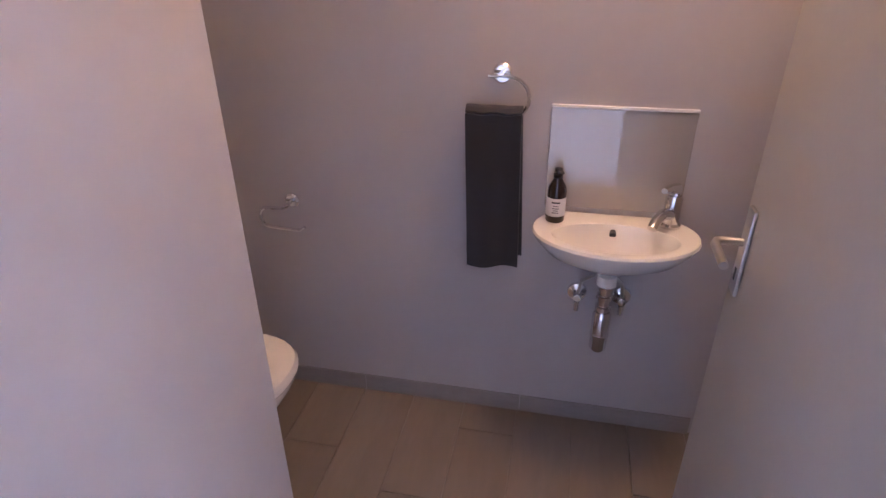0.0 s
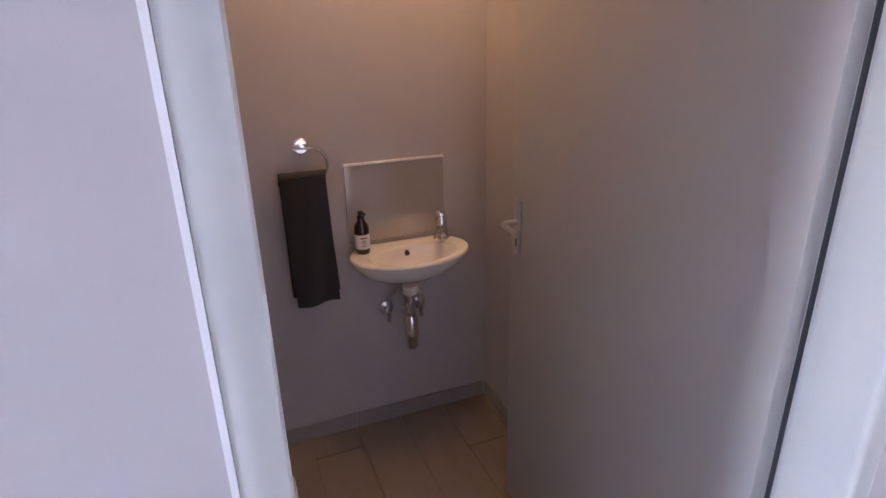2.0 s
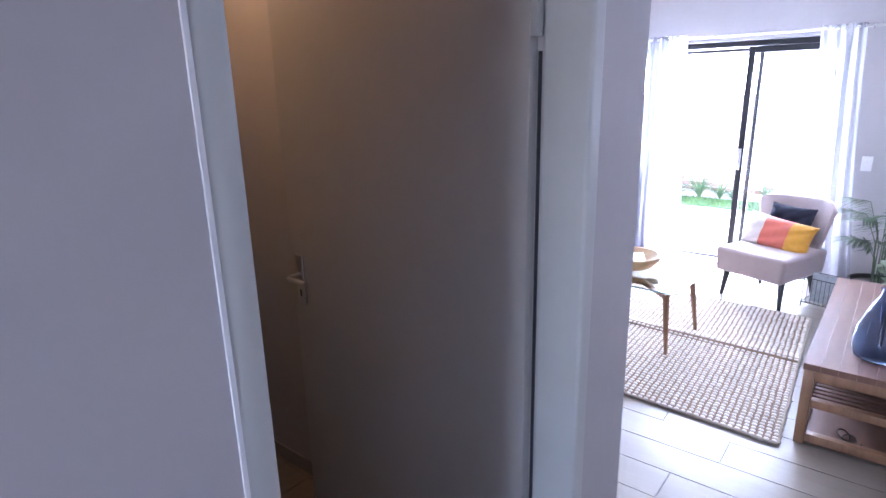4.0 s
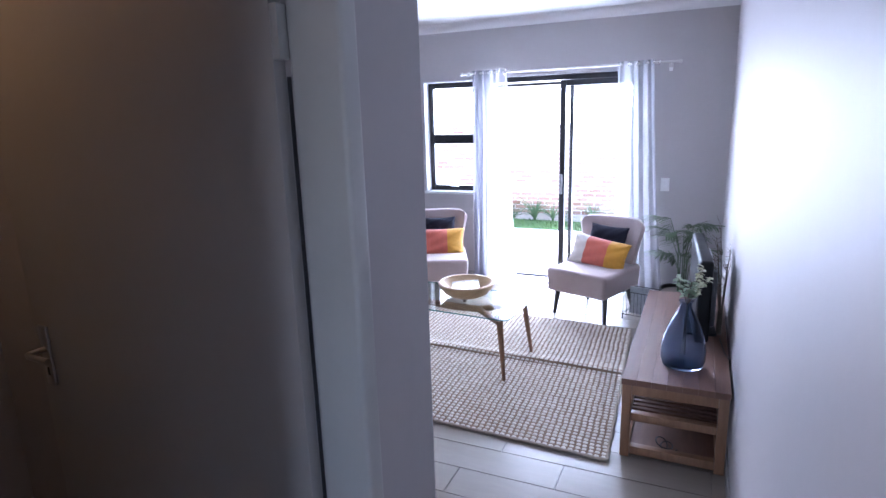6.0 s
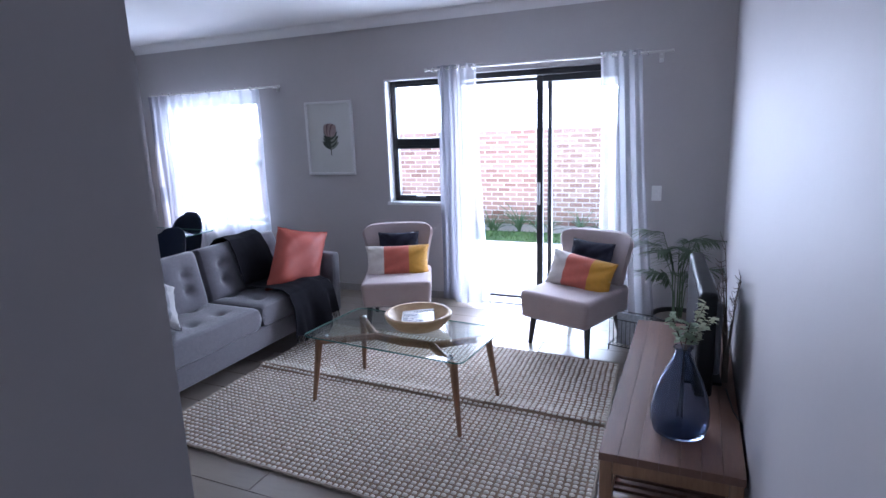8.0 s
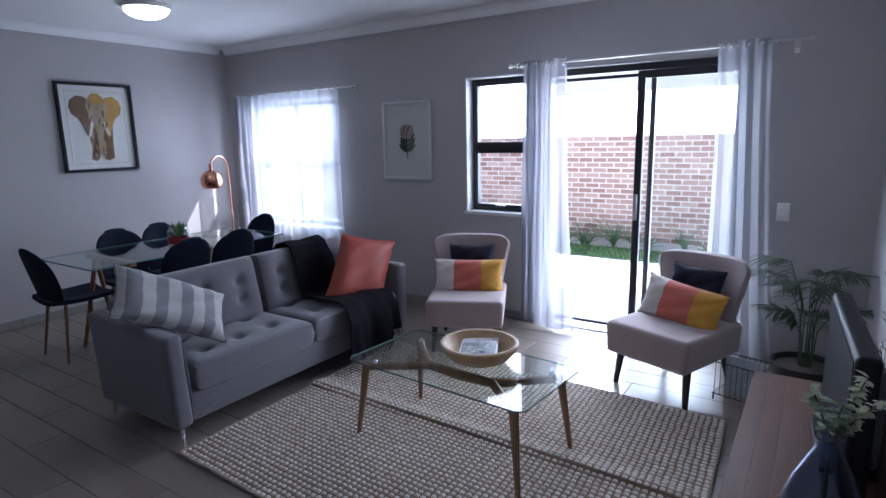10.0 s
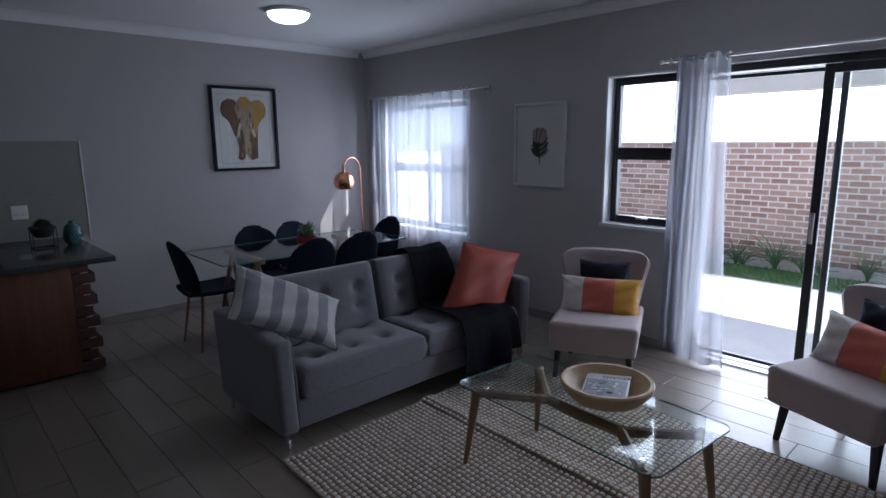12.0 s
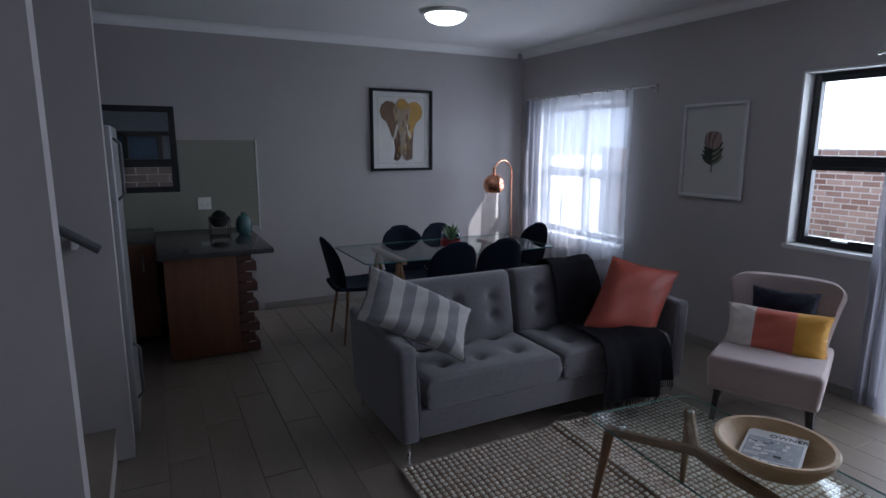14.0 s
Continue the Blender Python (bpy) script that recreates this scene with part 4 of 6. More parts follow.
# ---- rug ----
def build_rug():
    r = thing("rug", pose(0, 0, 0), "chunky cream and tan woven wool rug with a fold across it", "rug")
    FL, FR, BR, BL = Vector((-2.97, -2.885, 0)), Vector((-0.55, -2.985, 0)), Vector((-0.64, -1.083, 0)), Vector((-3.0, -1.0, 0))

    def at(u, v):
        p = (FL * (1 - u) + FR * u) * (1 - v) + (BL * (1 - u) + BR * u) * v
        c = 0.515 + 0.035 * u
        d = (v - c) * 1.9
        rise = 0.020 * math.exp(-(d / 0.028) ** 2) if d < 0 else 0.020 * math.exp(-(d / 0.07) ** 2)
        return p + Vector((0.0015 * math.sin(60 * v), 0.0015 * math.sin(70 * u), rise + 0.002 * math.sin(9 * u + 7 * v) ** 2))

    bm = sheet(BM(), lambda u, v: at(u, v) + Vector((0, 0, 0.011)), 60, 120)
    sheet(bm, lambda u, v: at(u, v) * 1.0 + Vector((0, 0, 0.001 - at(u, v).z)), 2, 2)
    part("weft", bm, M["rug_base"], r)
    rnd = random.Random(7)
    nu, nv, k = 71, 58, 8
    ring = [tuple(math.copysign(abs(f(2 * math.pi * (i + 0.5) / k)) ** 0.6, f(2 * math.pi * (i + 0.5) / k)) for f in (math.cos, math.sin)) for i in range(k)]
    vs, fs = [], []
    for i in range(nu):
        for j in range(nv):
            p = at((i + 0.5) / nu, (j + 0.5) / nv)
            ax, ay, h = 0.0136 * rnd.uniform(0.92, 1.06), 0.0116 * rnd.uniform(0.92, 1.08), 0.0066 * rnd.uniform(0.8, 1.2)
            ox, oy = rnd.uniform(-0.002, 0.002), rnd.uniform(-0.002, 0.002)
            b = len(vs)
            vs += [(p.x + ox + ax * c, p.y + oy + ay * s, p.z + 0.010) for c, s in ring]
            vs += [(p.x + ox + 0.72 * ax * c, p.y + oy + 0.72 * ay * s, p.z + 0.010 + h * 0.75) for c, s in ring]
            vs.append((p.x + ox, p.y + oy, p.z + 0.010 + h))
            fs += [(b + q, b + (q + 1) % k, b + k + (q + 1) % k, b + k + q) for q in range(k)] + [(b + k + q, b + k + (q + 1) % k, b + 2 * k) for q in range(k)]
    me = bpy.data.meshes.new("knots")
    me.from_pydata(vs, [], fs)
    me.materials.append(M["rug_knot"])
    me.shade_smooth()
    ob = new("woven_pile", me)
    ob.parent = r
    tagged(ob, kind="stuff")
    edge = [at(1 - i / 90, 0) for i in range(91)]
    for a in (edge, [at(i / 90, 1) for i in range(91)], [at(0, i / 80) for i in range(81)], [at(1, i / 80) for i in range(81)]):
        part("bound_edge", tube(BM(), [p + Vector((0, 0, 0.009)) for p in a], [0.0085 + 0.003 * math.sin(i * 2.2) for i in range(len(a))], 6), M["rug_edge"], r)


build_rug()


# ---- coffee table ----
def rounded_plate(w, d, r, t, n=8):
    bm = BM()
    pts = []
    for cx, cy, a0 in ((w / 2 - r, d / 2 - r, 0), (-w / 2 + r, d / 2 - r, 90), (-w / 2 + r, -d / 2 + r, 180), (w / 2 - r, -d / 2 + r, 270)):
        pts += [(cx + r * math.cos(radians(a0 + 90 * i / n)), cy + r * math.sin(radians(a0 + 90 * i / n))) for i in range(n + 1)]
    lo, hi = [bm.verts.new((x, y, 0)) for x, y in pts], [bm.verts.new((x, y, t)) for x, y in pts]
    bm.faces.new(lo[::-1])
    bm.faces.new(hi)
    side = BM()
    lo2, hi2 = [side.verts.new((x * 1.0004, y * 1.0004, 0.0004)) for x, y in pts], [side.verts.new((x * 1.0004, y * 1.0004, t - 0.0004)) for x, y in pts]
    for i in range(len(pts)):
        j = (i + 1) % len(pts)
        side.faces.new((lo2[i], lo2[j], hi2[j], hi2[i]))
    return bm, side


def build_coffee_table():
    t = thing("coffee_table", pose(-1.785, -2.02, 0.013, 0, 0, -4.5), "glass-topped coffee table on a branching oak frame", "coffee table")
    top, side = rounded_plate(1.07, 0.585, 0.05, 0.009)
    g = part("tabletop", top, M["table_glass"], t, "clear glass top", m=pose(0, 0, 0.422))
    g.visible_shadow = False
    part("edge", side, M["glass_edge"], g, "green polished glass edge")
    hub = []
    for sx in (-1, 1):
        hubp = Vector((sx * 0.20, 0, 0.372))
        hub.append(hubp)
        for sy in (-1, 1):
            knee, foot = Vector((sx * 0.455, sy * 0.225, 0.385)), Vector((sx * 0.50, sy * 0.262, 0.0))
            part("leg", tube(BM(), [foot, foot.lerp(knee, 0.6), knee + Vector((0, 0, 0.012))], [0.012, 0.019, 0.024], 8), M["oak"], t)
            part("arm", tube(BM(), [knee + Vector((0, 0, -0.004)), knee.lerp(hubp, 0.5) + Vector((0, 0, -0.004)), hubp], [0.022, 0.021, 0.024], 8), M["oak"], t)
            part("glass_pin", lathe(BM(), [(0.016, 0), (0.016, 0.012), (0.010, 0.018), (0.010, 0.0235), (0, 0.0235)], 12, (knee.x * 0.93, knee.y * 0.86, 0.398)), M["chrome"], t, "round chrome glass support")
    part("spine", tube(BM(), [hub[0], (0, 0, 0.366), hub[1]], [0.024, 0.028, 0.024], 8), M["oak"], t)


build_coffee_table()
bowl = thing("bowl", pose(-1.716, -1.94, 0.4445), "round pale turned wooden bowl on the coffee table", "bowl")
part("body", lathe(BM(), [(0, 0), (0.10, 0.0), (0.155, 0.025), (0.195, 0.07), (0.204, 0.098), (0.198, 0.106), (0.184, 0.104), (0.172, 0.085), (0.135, 0.045), (0.09, 0.026), (0, 0.022)], 44), M["bowl"], bowl)


def lettering(text, size, m, material, parent, depth=0.0006):
    cu = bpy.data.curves.new("lettering", "FONT")
    cu.body, cu.size, cu.extrude, cu.align_x = text, size, depth, "CENTER"
    tmp = new("lettering_source", cu)
    dg = bpy.context.evaluated_depsgraph_get()
    me = bpy.data.meshes.new_from_object(tmp.evaluated_get(dg))
    bpy.data.objects.remove(tmp)
    me.materials.clear()
    me.materials.append(material)
    ob = new("lettering", me)
    ob.matrix_basis = m
    ob.parent = parent
    return ob


mag = thing("magazine", pose(-1.72, -1.94, 0.508, 4, -3, 24), "glossy magazine lying in the wooden bowl", "magazine")
part("page_block", box(BM(), -0.098, 0.098, -0.13, 0.13, -0.005, 0.001, 0.001, 1), M["paper"], mag)
part("cover", box(BM(), -0.099, 0.099, -0.131, 0.131, 0.0012, 0.0022), M["white"], mag, "white printed cover", smooth=False)
part("cover_photo", box(BM(), -0.09, 0.09, -0.118, 0.074, 0.0024, 0.0028), M["inkblue"], mag, "blue-grey printed photograph", smooth=False)
for i, (a, b, y) in enumerate([(-0.085, -0.02, -0.05), (-0.085, -0.035, -0.062), (0.0, 0.07, -0.09), (0.01, 0.07, -0.102), (-0.085, -0.04, 0.03), (-0.085, -0.03, 0.018)]):
    part("headline", box(BM(), a, b, y, y + 0.006, 0.003, 0.0034), M["white"], mag, smooth=False)
lettering("OWNER", 0.034, pose(0.038, 0.088, 0.0026), M["ink"], mag)

rg_ = random.Random(44)
for i in range(22):
    x, y = rg_.uniform(-0.085, 0.06), rg_.uniform(-0.11, 0.055)
    w, h = rg_.uniform(0.008, 0.028), rg_.uniform(0.005, 0.022)
    part("printed_patch", box(BM(), x, x + w, y, y + h, 0.0030 + 0.0001 * i, 0.0034 + 0.0001 * i), (M["white"], M["ink"], M["paper"])[i % 3], mag, smooth=False)


# ---- television bench and what stands on it ----
def build_bench():
    x0, x1, y0, y1, h = -0.503, -0.012, -2.905, -1.335, 0.43
    b = thing("tv_bench", pose(0, 0, 0), "low oiled wooden television bench with slatted shelf, against the wall", "bench")
    for i in range(7):                               # boards of the top
        a, c = x0 + i * (x1 - x0) / 7, x0 + (i + 1) * (x1 - x0) / 7
        part("top_board", box(BM(), a + 0.0002, c - 0.0002, y0, y1, h - 0.032, h, 0.0012, 1), M["bench"], b)
    for x in (x0 + 0.004, x1 - 0.049):
        for y in (y0 + 0.006, (y0 + y1) / 2 - 0.0225, y1 - 0.051):
            part("leg", box(BM(), x, x + 0.045, y, y + 0.045, 0.0, h - 0.033, 0.004), M["oak"], b)
    for y in (y0 + 0.008, y1 - 0.049):
        part("end_rail", box(BM(), x0 + 0.05, x1 - 0.05, y, y + 0.04, h - 0.085, h - 0.034, 0.003), M["oak"], b)
        part("end_rail", box(BM(), x0 + 0.05, x1 - 0.05, y, y + 0.04, 0.205, 0.245, 0.003), M["oak"], b)
        part("end_rail", box(BM(), x0 + 0.05, x1 - 0.05, y, y + 0.04, 0.018, 0.062, 0.003), M["oak"], b)
    for x in (x0 + 0.008, x1 - 0.045):
        for z0, z1 in ((h - 0.08, h - 0.034), (0.208, 0.243), (0.02, 0.06)):
            for ya, yb in ((y0 + 0.052, (y0 + y1) / 2 - 0.0235), ((y0 + y1) / 2 + 0.0235, y1 - 0.052)):
                part("side_rail", box(BM(), x, x + 0.036, ya, yb, z0, z1, 0.003), M["oak"], b)
    n = 34
    for i in range(n):
        y = y0 + 0.055 + i * (y1 - y0 - 0.11) / n
        part("shelf_slat", box(BM(), x0 + 0.046, x1 - 0.046, y, y + 0.026, 0.213, 0.230, 0.002, 1), M["bench"], b)
    part("bottom_shelf", box(BM(), x0 + 0.046, x1 - 0.046, y0 + 0.05, y1 - 0.05, 0.028, 0.044, 0.002, 1), M["bench"], b)


build_bench()
tv = thing("television", pose(-0.162, -1.975, 0.43, 0, 0, 3.5), "black flat television seen from its edge on the wooden bench", "television")
part("screen_housing", box(BM(), -0.045, 0.025, -0.405, 0.405, 0.03, 0.495, 0.022, 4), M["plastic"], tv)
part("screen", box(BM(), -0.0475, -0.0455, -0.385, 0.385, 0.055, 0.472), M["screen"], tv, "black glossy screen", smooth=False)
part("rear_cover", box(BM(), 0.0255, 0.06, -0.30, 0.30, 0.09, 0.42, 0.02, 3), M["tvback"], tv)
part("neck", box(BM(), -0.02, 0.02, -0.06, 0.06, 0.0156, 0.032, 0.004), M["plastic"], tv)
part("foot", box(BM(), -0.09, 0.085, -0.2, 0.2, 0.0, 0.0155, 0.006, 3), M["plastic"], tv)
cable = thing("cable", pose(0, 0, 0), "coiled black cable lying on the bench's bottom shelf", "cable")
part("loop", tube(BM(), [(-0.31 + 0.034 * math.cos(t) + 0.004 * t, -2.82 + 0.05 * math.sin(t), 0.0485 + 0.0035 * t / 6 + 0.03 * max(0, math.sin(t * 0.5))) for t in [i * 0.35 for i in range(36)]], 0.0032, 6), M["wire"], cable)
pc = thing("cable", pose(0, 0, 0), "black power cable trailing down the wall behind the bench", "cable")
part("lead", tube(BM(), [(-0.05, -2.2, 0.434), (-0.03, -2.42, 0.436), (-0.009, -2.52, 0.44), (-0.008, -2.62, 0.30), (-0.010, -2.66, 0.12), (-0.012, -2.7, 0.012)], 0.0032, 6), M["wire"], pc)


def leaf_blade(bm, p, d, up, ln, w, bend=0.3, n=4):
    """One pointed leaf from p along d, with a fold down its middle."""
    d = Vector(d).normalized()
    s = d.cross(Vector(up))
    s = s.normalized() if s.length > 1e-4 else Vector((1, 0, 0))
    nrm = s.cross(d)
    prev = None
    for i in range(n + 1):
        t = i / n
        q = Vector(p) + d * (ln * t) - nrm * (bend * ln * t * t) * -1 * -1
        k = w * math.sin(math.pi * min(1, 0.12 + 0.88 * t)) ** 0.8 if i < n else 0.0005
        row = [bm.verts.new(q - s * k), bm.verts.new(q - nrm * k * 0.25), bm.verts.new(q + s * k)]
        if prev:
            bm.faces.new((prev[0], prev[1], row[1], row[0]))
            bm.faces.new((prev[1], prev[2], row[2], row[1]))
        prev = row


vs = thing("vase", pose(-0.234, -2.65, 0.4305), "smoky blue glass bottle vase on the wooden bench", "vase")
part("body", lathe(BM(), [(0, 0.0), (0.075, 0.0), (0.098, 0.012), (0.108, 0.05), (0.108, 0.10), (0.098, 0.16), (0.075, 0.225), (0.05, 0.28), (0.033, 0.315), (0.029, 0.335), (0.036, 0.352), (0.031, 0.352), (0.0245, 0.335), (0.028, 0.315),
                          (0.045, 0.278), (0.070, 0.224), (0.093, 0.16), (0.103, 0.10), (0.103, 0.052), (0.09, 0.018), (0, 0.008)], 40), M["vase"], vs)
for k, (dx, dy, hh, flower) in enumerate([(0.07, 0.05, 0.17, True), (-0.05, 0.03, 0.12, False), (0.02, -0.02, 0.11, False), (0.10, -0.02, 0.14, True)]):
    sp = thing("flower_sprig", pose(-0.234, -2.65, 0.4305), "cream blossom sprig in the blue vase" if flower else "pale sage leafy sprig in the blue vase", "flower stem")
    pts = [Vector((0.01 * math.cos(k), 0.01 * math.sin(k), 0.06)), Vector((0.004, 0.0, 0.33)), Vector((dx * 0.5, dy * 0.5, 0.35 + hh * 0.5)), Vector((dx, dy, 0.35 + hh))]
    part("stem", tube(BM(), pts, 0.0022, 5), M["twig"], sp)
    bm, r = BM(), random.Random(30 + k)
    for i in range(70 if flower else 34):
        f = r.uniform(0.25, 1.0)
        p = pts[1].lerp(pts[2], f * 2) if f < 0.5 else pts[2].lerp(pts[3], f * 2 - 1)
        a = r.uniform(0, 6.28)
        d = Vector((math.cos(a), math.sin(a), r.uniform(-0.2, 0.8)))
        leaf_blade(bm, p, d, (0, 0, 1), r.uniform(0.018, 0.032) if flower else r.uniform(0.025, 0.045), 0.008 if flower else 0.011, 0.3, 3)
    part("blossom" if flower else "leaves", bm, M["cream"] if flower else M["sage"], sp)

# ---- corner plants, wire rack, switch ----
palm = thing("palm", pose(-0.30, -0.45, 0), "sparse potted parlour palm in a low black pot in the corner", "plant")
part("pot", lathe(BM(), [(0, 0), (0.13, 0), (0.16, 0.08), (0.178, 0.185), (0.186, 0.20), (0.172, 0.20), (0.162, 0.17), (0, 0.165)], 28), M["carbon"], palm)
part("soil", lathe(BM(), [(0.161, 0.1705), (0.08, 0.178), (0, 0.18)], 20), M["twig"], palm)
rp = random.Random(12)
for k in range(13):
    a = k * 2.4 + rp.uniform(-0.3, 0.3)
    ht, out = (rp.uniform(0.52, 0.68), rp.uniform(0.10, 0.22)) if k % 3 else (rp.uniform(0.30, 0.45), rp.uniform(0.10, 0.24))
    out = out * (0.5 if a % 6.28 < 2.2 else 1.0)
    st = [Vector((0.03 * math.cos(a), 0.03 * math.sin(a), 0.165)), Vector((0.25 * out * math.cos(a), 0.25 * out * math.sin(a), 0.165 + ht * 0.6)),
          Vector((0.7 * out * math.cos(a), 0.7 * out * math.sin(a), 0.165 + ht * 0.98)), Vector((1.5 * out * math.cos(a), 1.5 * out * math.sin(a), 0.165 + ht * 1.0))]
    fr_ = part("frond_stem", tube(BM(), st, [0.0045, 0.0035, 0.0025, 0.0012], 5), M["palm_leaf"], palm)
    bm = BM()
    for i in range(20):
        t = 0.50 + 0.50 * i / 19
        seg = t * 3
        q = st[min(2, int(seg))].lerp(st[min(2, int(seg)) + 1], seg - min(2, int(seg)))
        along = (st[3] - st[2]).normalized()
        side = along.cross(Vector((0, 0, 1))).normalized()
        for sg in (-1, 1):
            leaf_blade(bm, q, along * 0.75 + side * sg * 0.7 + Vector((0, 0, rp.uniform(-0.1, 0.3))), (0, 0, 1), rp.uniform(0.11, 0.17), 0.0055, 0.35, 4)
    part("frond_blade", bm, M["palm_leaf"], fr_)
twigs = thing("dried_branches", pose(-0.055, -2.12, 0.43), "bunch of dried twiggy branches leaning behind the television", "dried branches")
for k in range(13):
    bm = BM()
    a, hh = rp.uniform(0, 6.28), rp.uniform(0.18, 0.52)
    tip = Vector((-0.02 + 0.045 * math.cos(a), -0.12 + 0.42 * rp.random() * math.sin(a) - 0.1 * k / 13, 0.12 + hh))
    p0, p1 = Vector((0.012 * math.cos(a), 0.012 * math.sin(a), 0.003)), Vector((0.01 * math.cos(a), 0.01 * math.sin(a), 0.16))
    mid = p1.lerp(tip, 0.5) + Vector((0, 0, 0.06))
    tube(bm, [p0, p1, mid, tip], [0.003, 0.003, 0.0022, 0.001], 5)
    for i in range(9):
        q = mid.lerp(tip, i / 8)
        d = Vector((rp.uniform(-0.5, 0.1), rp.uniform(-1, 1), rp.uniform(-0.4, 0.8)))
        tube(bm, [q, q + d * 0.03, q + d * 0.055 + Vector((0, 0, 0.01))], [0.0014, 0.0012, 0.0007], 4)
    part("branch", bm, M["twig"], twigs)
rack = thing("magazine_rack", pose(-0.60, -0.74, 0, 0, 0, -14), "black wire magazine rack on the floor beside the armchair", "magazine rack")
for i in range(2):
    z = 0.04 + 0.2 * i
    part("hoop", tube(BM(), [(-0.13, -0.10, z), (0.13, -0.10, z), (0.13, 0.10, z), (-0.13, 0.10, z)], 0.0035, 6, True), M["wire"], rack)
for i in range(9):
    x = -0.12 + 0.03 * i
    part("wire", tube(BM(), [(x, -0.10, 0.24), (x, -0.10, 0.04), (x, 0.10, 0.04), (x, 0.10, 0.24)], 0.002, 5), M["wire"], rack)
for sx in (-1, 1):
    for sy in (-1, 1):
        part("foot", rod(BM(), (sx * 0.125, sy * 0.095, 0), (sx * 0.125, sy * 0.095, 0.04), 0.004, n=6), M["wire"], rack)
for i in range(4):
    mg = thing("magazine", pose(-0.60 + 0.012 * i, -0.79 + 0.03 * i, 0.044, 0, 0, -14), "magazine standing in the black wire rack", "magazine")
    part("page_block", box(BM(), -0.095, 0.095, -0.003, 0.003, 0, 0.235 - 0.012 * i, 0.001, 1), M["paper"] if i % 2 else M["inkblue"], mg)
sw = thing("light_switch", pose(-0.505, 0, 1.055), "white double light switch plate on the wall", "light switch")
part("plate", box(BM(), -0.037, 0.037, -0.009, -0.001, -0.06, 0.06, 0.004), M["white"], sw)
for z in (-0.022, 0.022):
    part("rocker", box(BM(), -0.016, 0.016, -0.0135, -0.0092, z - 0.014, z + 0.014, 0.002), M["white"], sw)
bk = thing("rod_bracket_plate", pose(-0.51, 0, 2.075), "small white wall plug below the curtain rod", "bracket")
part("plug", box(BM(), -0.014, 0.014, -0.03, -0.001, -0.014, 0.014, 0.004), M["white"], bk)


# ---- dining end ----
def build_dining_chair():
    c = thing("dining_chair", pose(0, 0, 0), "dark navy fabric shell dining chair on slim wooden legs", "dining chair", "chairs round the dining table")

    def seat(u, v):
        x = (u - 0.5) * 0.44 * (1 - 0.12 * (2 * v - 1) ** 4)
        y = -0.22 + 0.44 * v
        return Vector((x, y, 0.455 + 0.03 * (2 * u - 1) ** 2 - 0.012 * math.sin(math.pi * v)))

    bm = sheet(BM(), seat, 16, 14, 0.03)
    bmesh.ops.recalc_face_normals(bm, faces=bm.faces)
    part("seat", bm, M["shell"], c)

    def back(sign):
        def fn(u, v):
            a = 2 * u - 1
            w = 0.215 * max(0.16, 1 - max(0.0, (v - 0.35) / 0.65) ** 3) ** 0.5 * (0.86 + 0.14 * min(1, v / 0.3))
            e = max(0.0, (1 - abs(a) ** 6) * (1 - abs(2 * v - 1) ** 12)) ** 0.45
            return Vector((a * w, 0.205 + 0.10 * v - 0.05 * (a * w / 0.215) ** 2 + sign * 0.017 * e, 0.46 + 0.41 * v - 0.012 * a * a * v ** 8))
        return fn

    bm = BM()
    for sign in (-1, 1):
        sheet(bm, back(sign), 18, 24)
    bmesh.ops.remove_doubles(bm, verts=bm.verts, dist=0.0004)
    bmesh.ops.recalc_face_normals(bm, faces=bm.faces)
    part("backrest", bm, M["shell"], c)
    for sx in (-1, 1):
        for sy in (-1, 1):
            part("leg", tube(BM(), [(sx * 0.14, sy * 0.14, 0.446), (sx * 0.19, sy * 0.20, 0.0)], [0.014, 0.008], 8), M["oak"], c)
    return c


ch = build_dining_chair()
spots = [(-5.03, -2.385, 180), (-5.10, -1.86, 90), (-5.10, -1.47, 90), (-4.645, -1.815, -90), (-4.645, -1.38, -90), (-4.98, -0.87, 0)]
for i, (x, y, a) in enumerate(spots):
    m = pose(x, y, 0.0, 0, 0, a)
    if i == 0:
        ch.matrix_basis = m
    else:
        copy_thing(ch, m)
dt = thing("dining_table", pose(-4.81, -1.69, 0), "glass-topped dining table on oak trestle legs", "dining table")
top, side = rounded_plate(0.80, 1.70, 0.03, 0.010)
g = part("tabletop", top, M["table_glass"], dt, "clear glass top", m=pose(0, 0, 0.74))
g.visible_shadow = False
part("edge", side, M["glass_edge"], g, "green polished glass edge")
for sy in (-1, 1):
    for sx in (-1, 1):
        for k in (-1, 1):
            part("leg", tube(BM(), [(sx * 0.22, sy * 0.52, 0.715), (sx * 0.31, sy * (0.52 + 0.13 * k), 0.0)], [0.020, 0.015], 8), M["oak"], dt)
    part("trestle_bar", box(BM(), -0.33, 0.33, sy * 0.52 - 0.022, sy * 0.52 + 0.022, 0.70, 0.7395, 0.004), M["oak"], dt)
    part("stretcher", box(BM(), -0.27, 0.27, sy * 0.52 + 0.05, sy * 0.52 + 0.075, 0.25, 0.285, 0.004), M["oak"], dt)
jar = thing("plant_jar", pose(-4.76, -1.66, 0.7505), "spiky green succulent in a glass jar with a red band", "plant")
gl = part("jar", lathe(BM(), [(0, 0), (0.075, 0), (0.085, 0.02), (0.085, 0.12), (0.06, 0.145), (0.06, 0.165), (0.056, 0.165), (0.056, 0.143), (0.08, 0.118), (0.08, 0.02), (0, 0.006)], 28), M["clear"], jar)
gl.visible_shadow = False
part("band", lathe(BM(), [(0.0865, 0.015), (0.0875, 0.02), (0.0875, 0.06), (0.0865, 0.065)], 28), M["red"], jar, "dark red band")
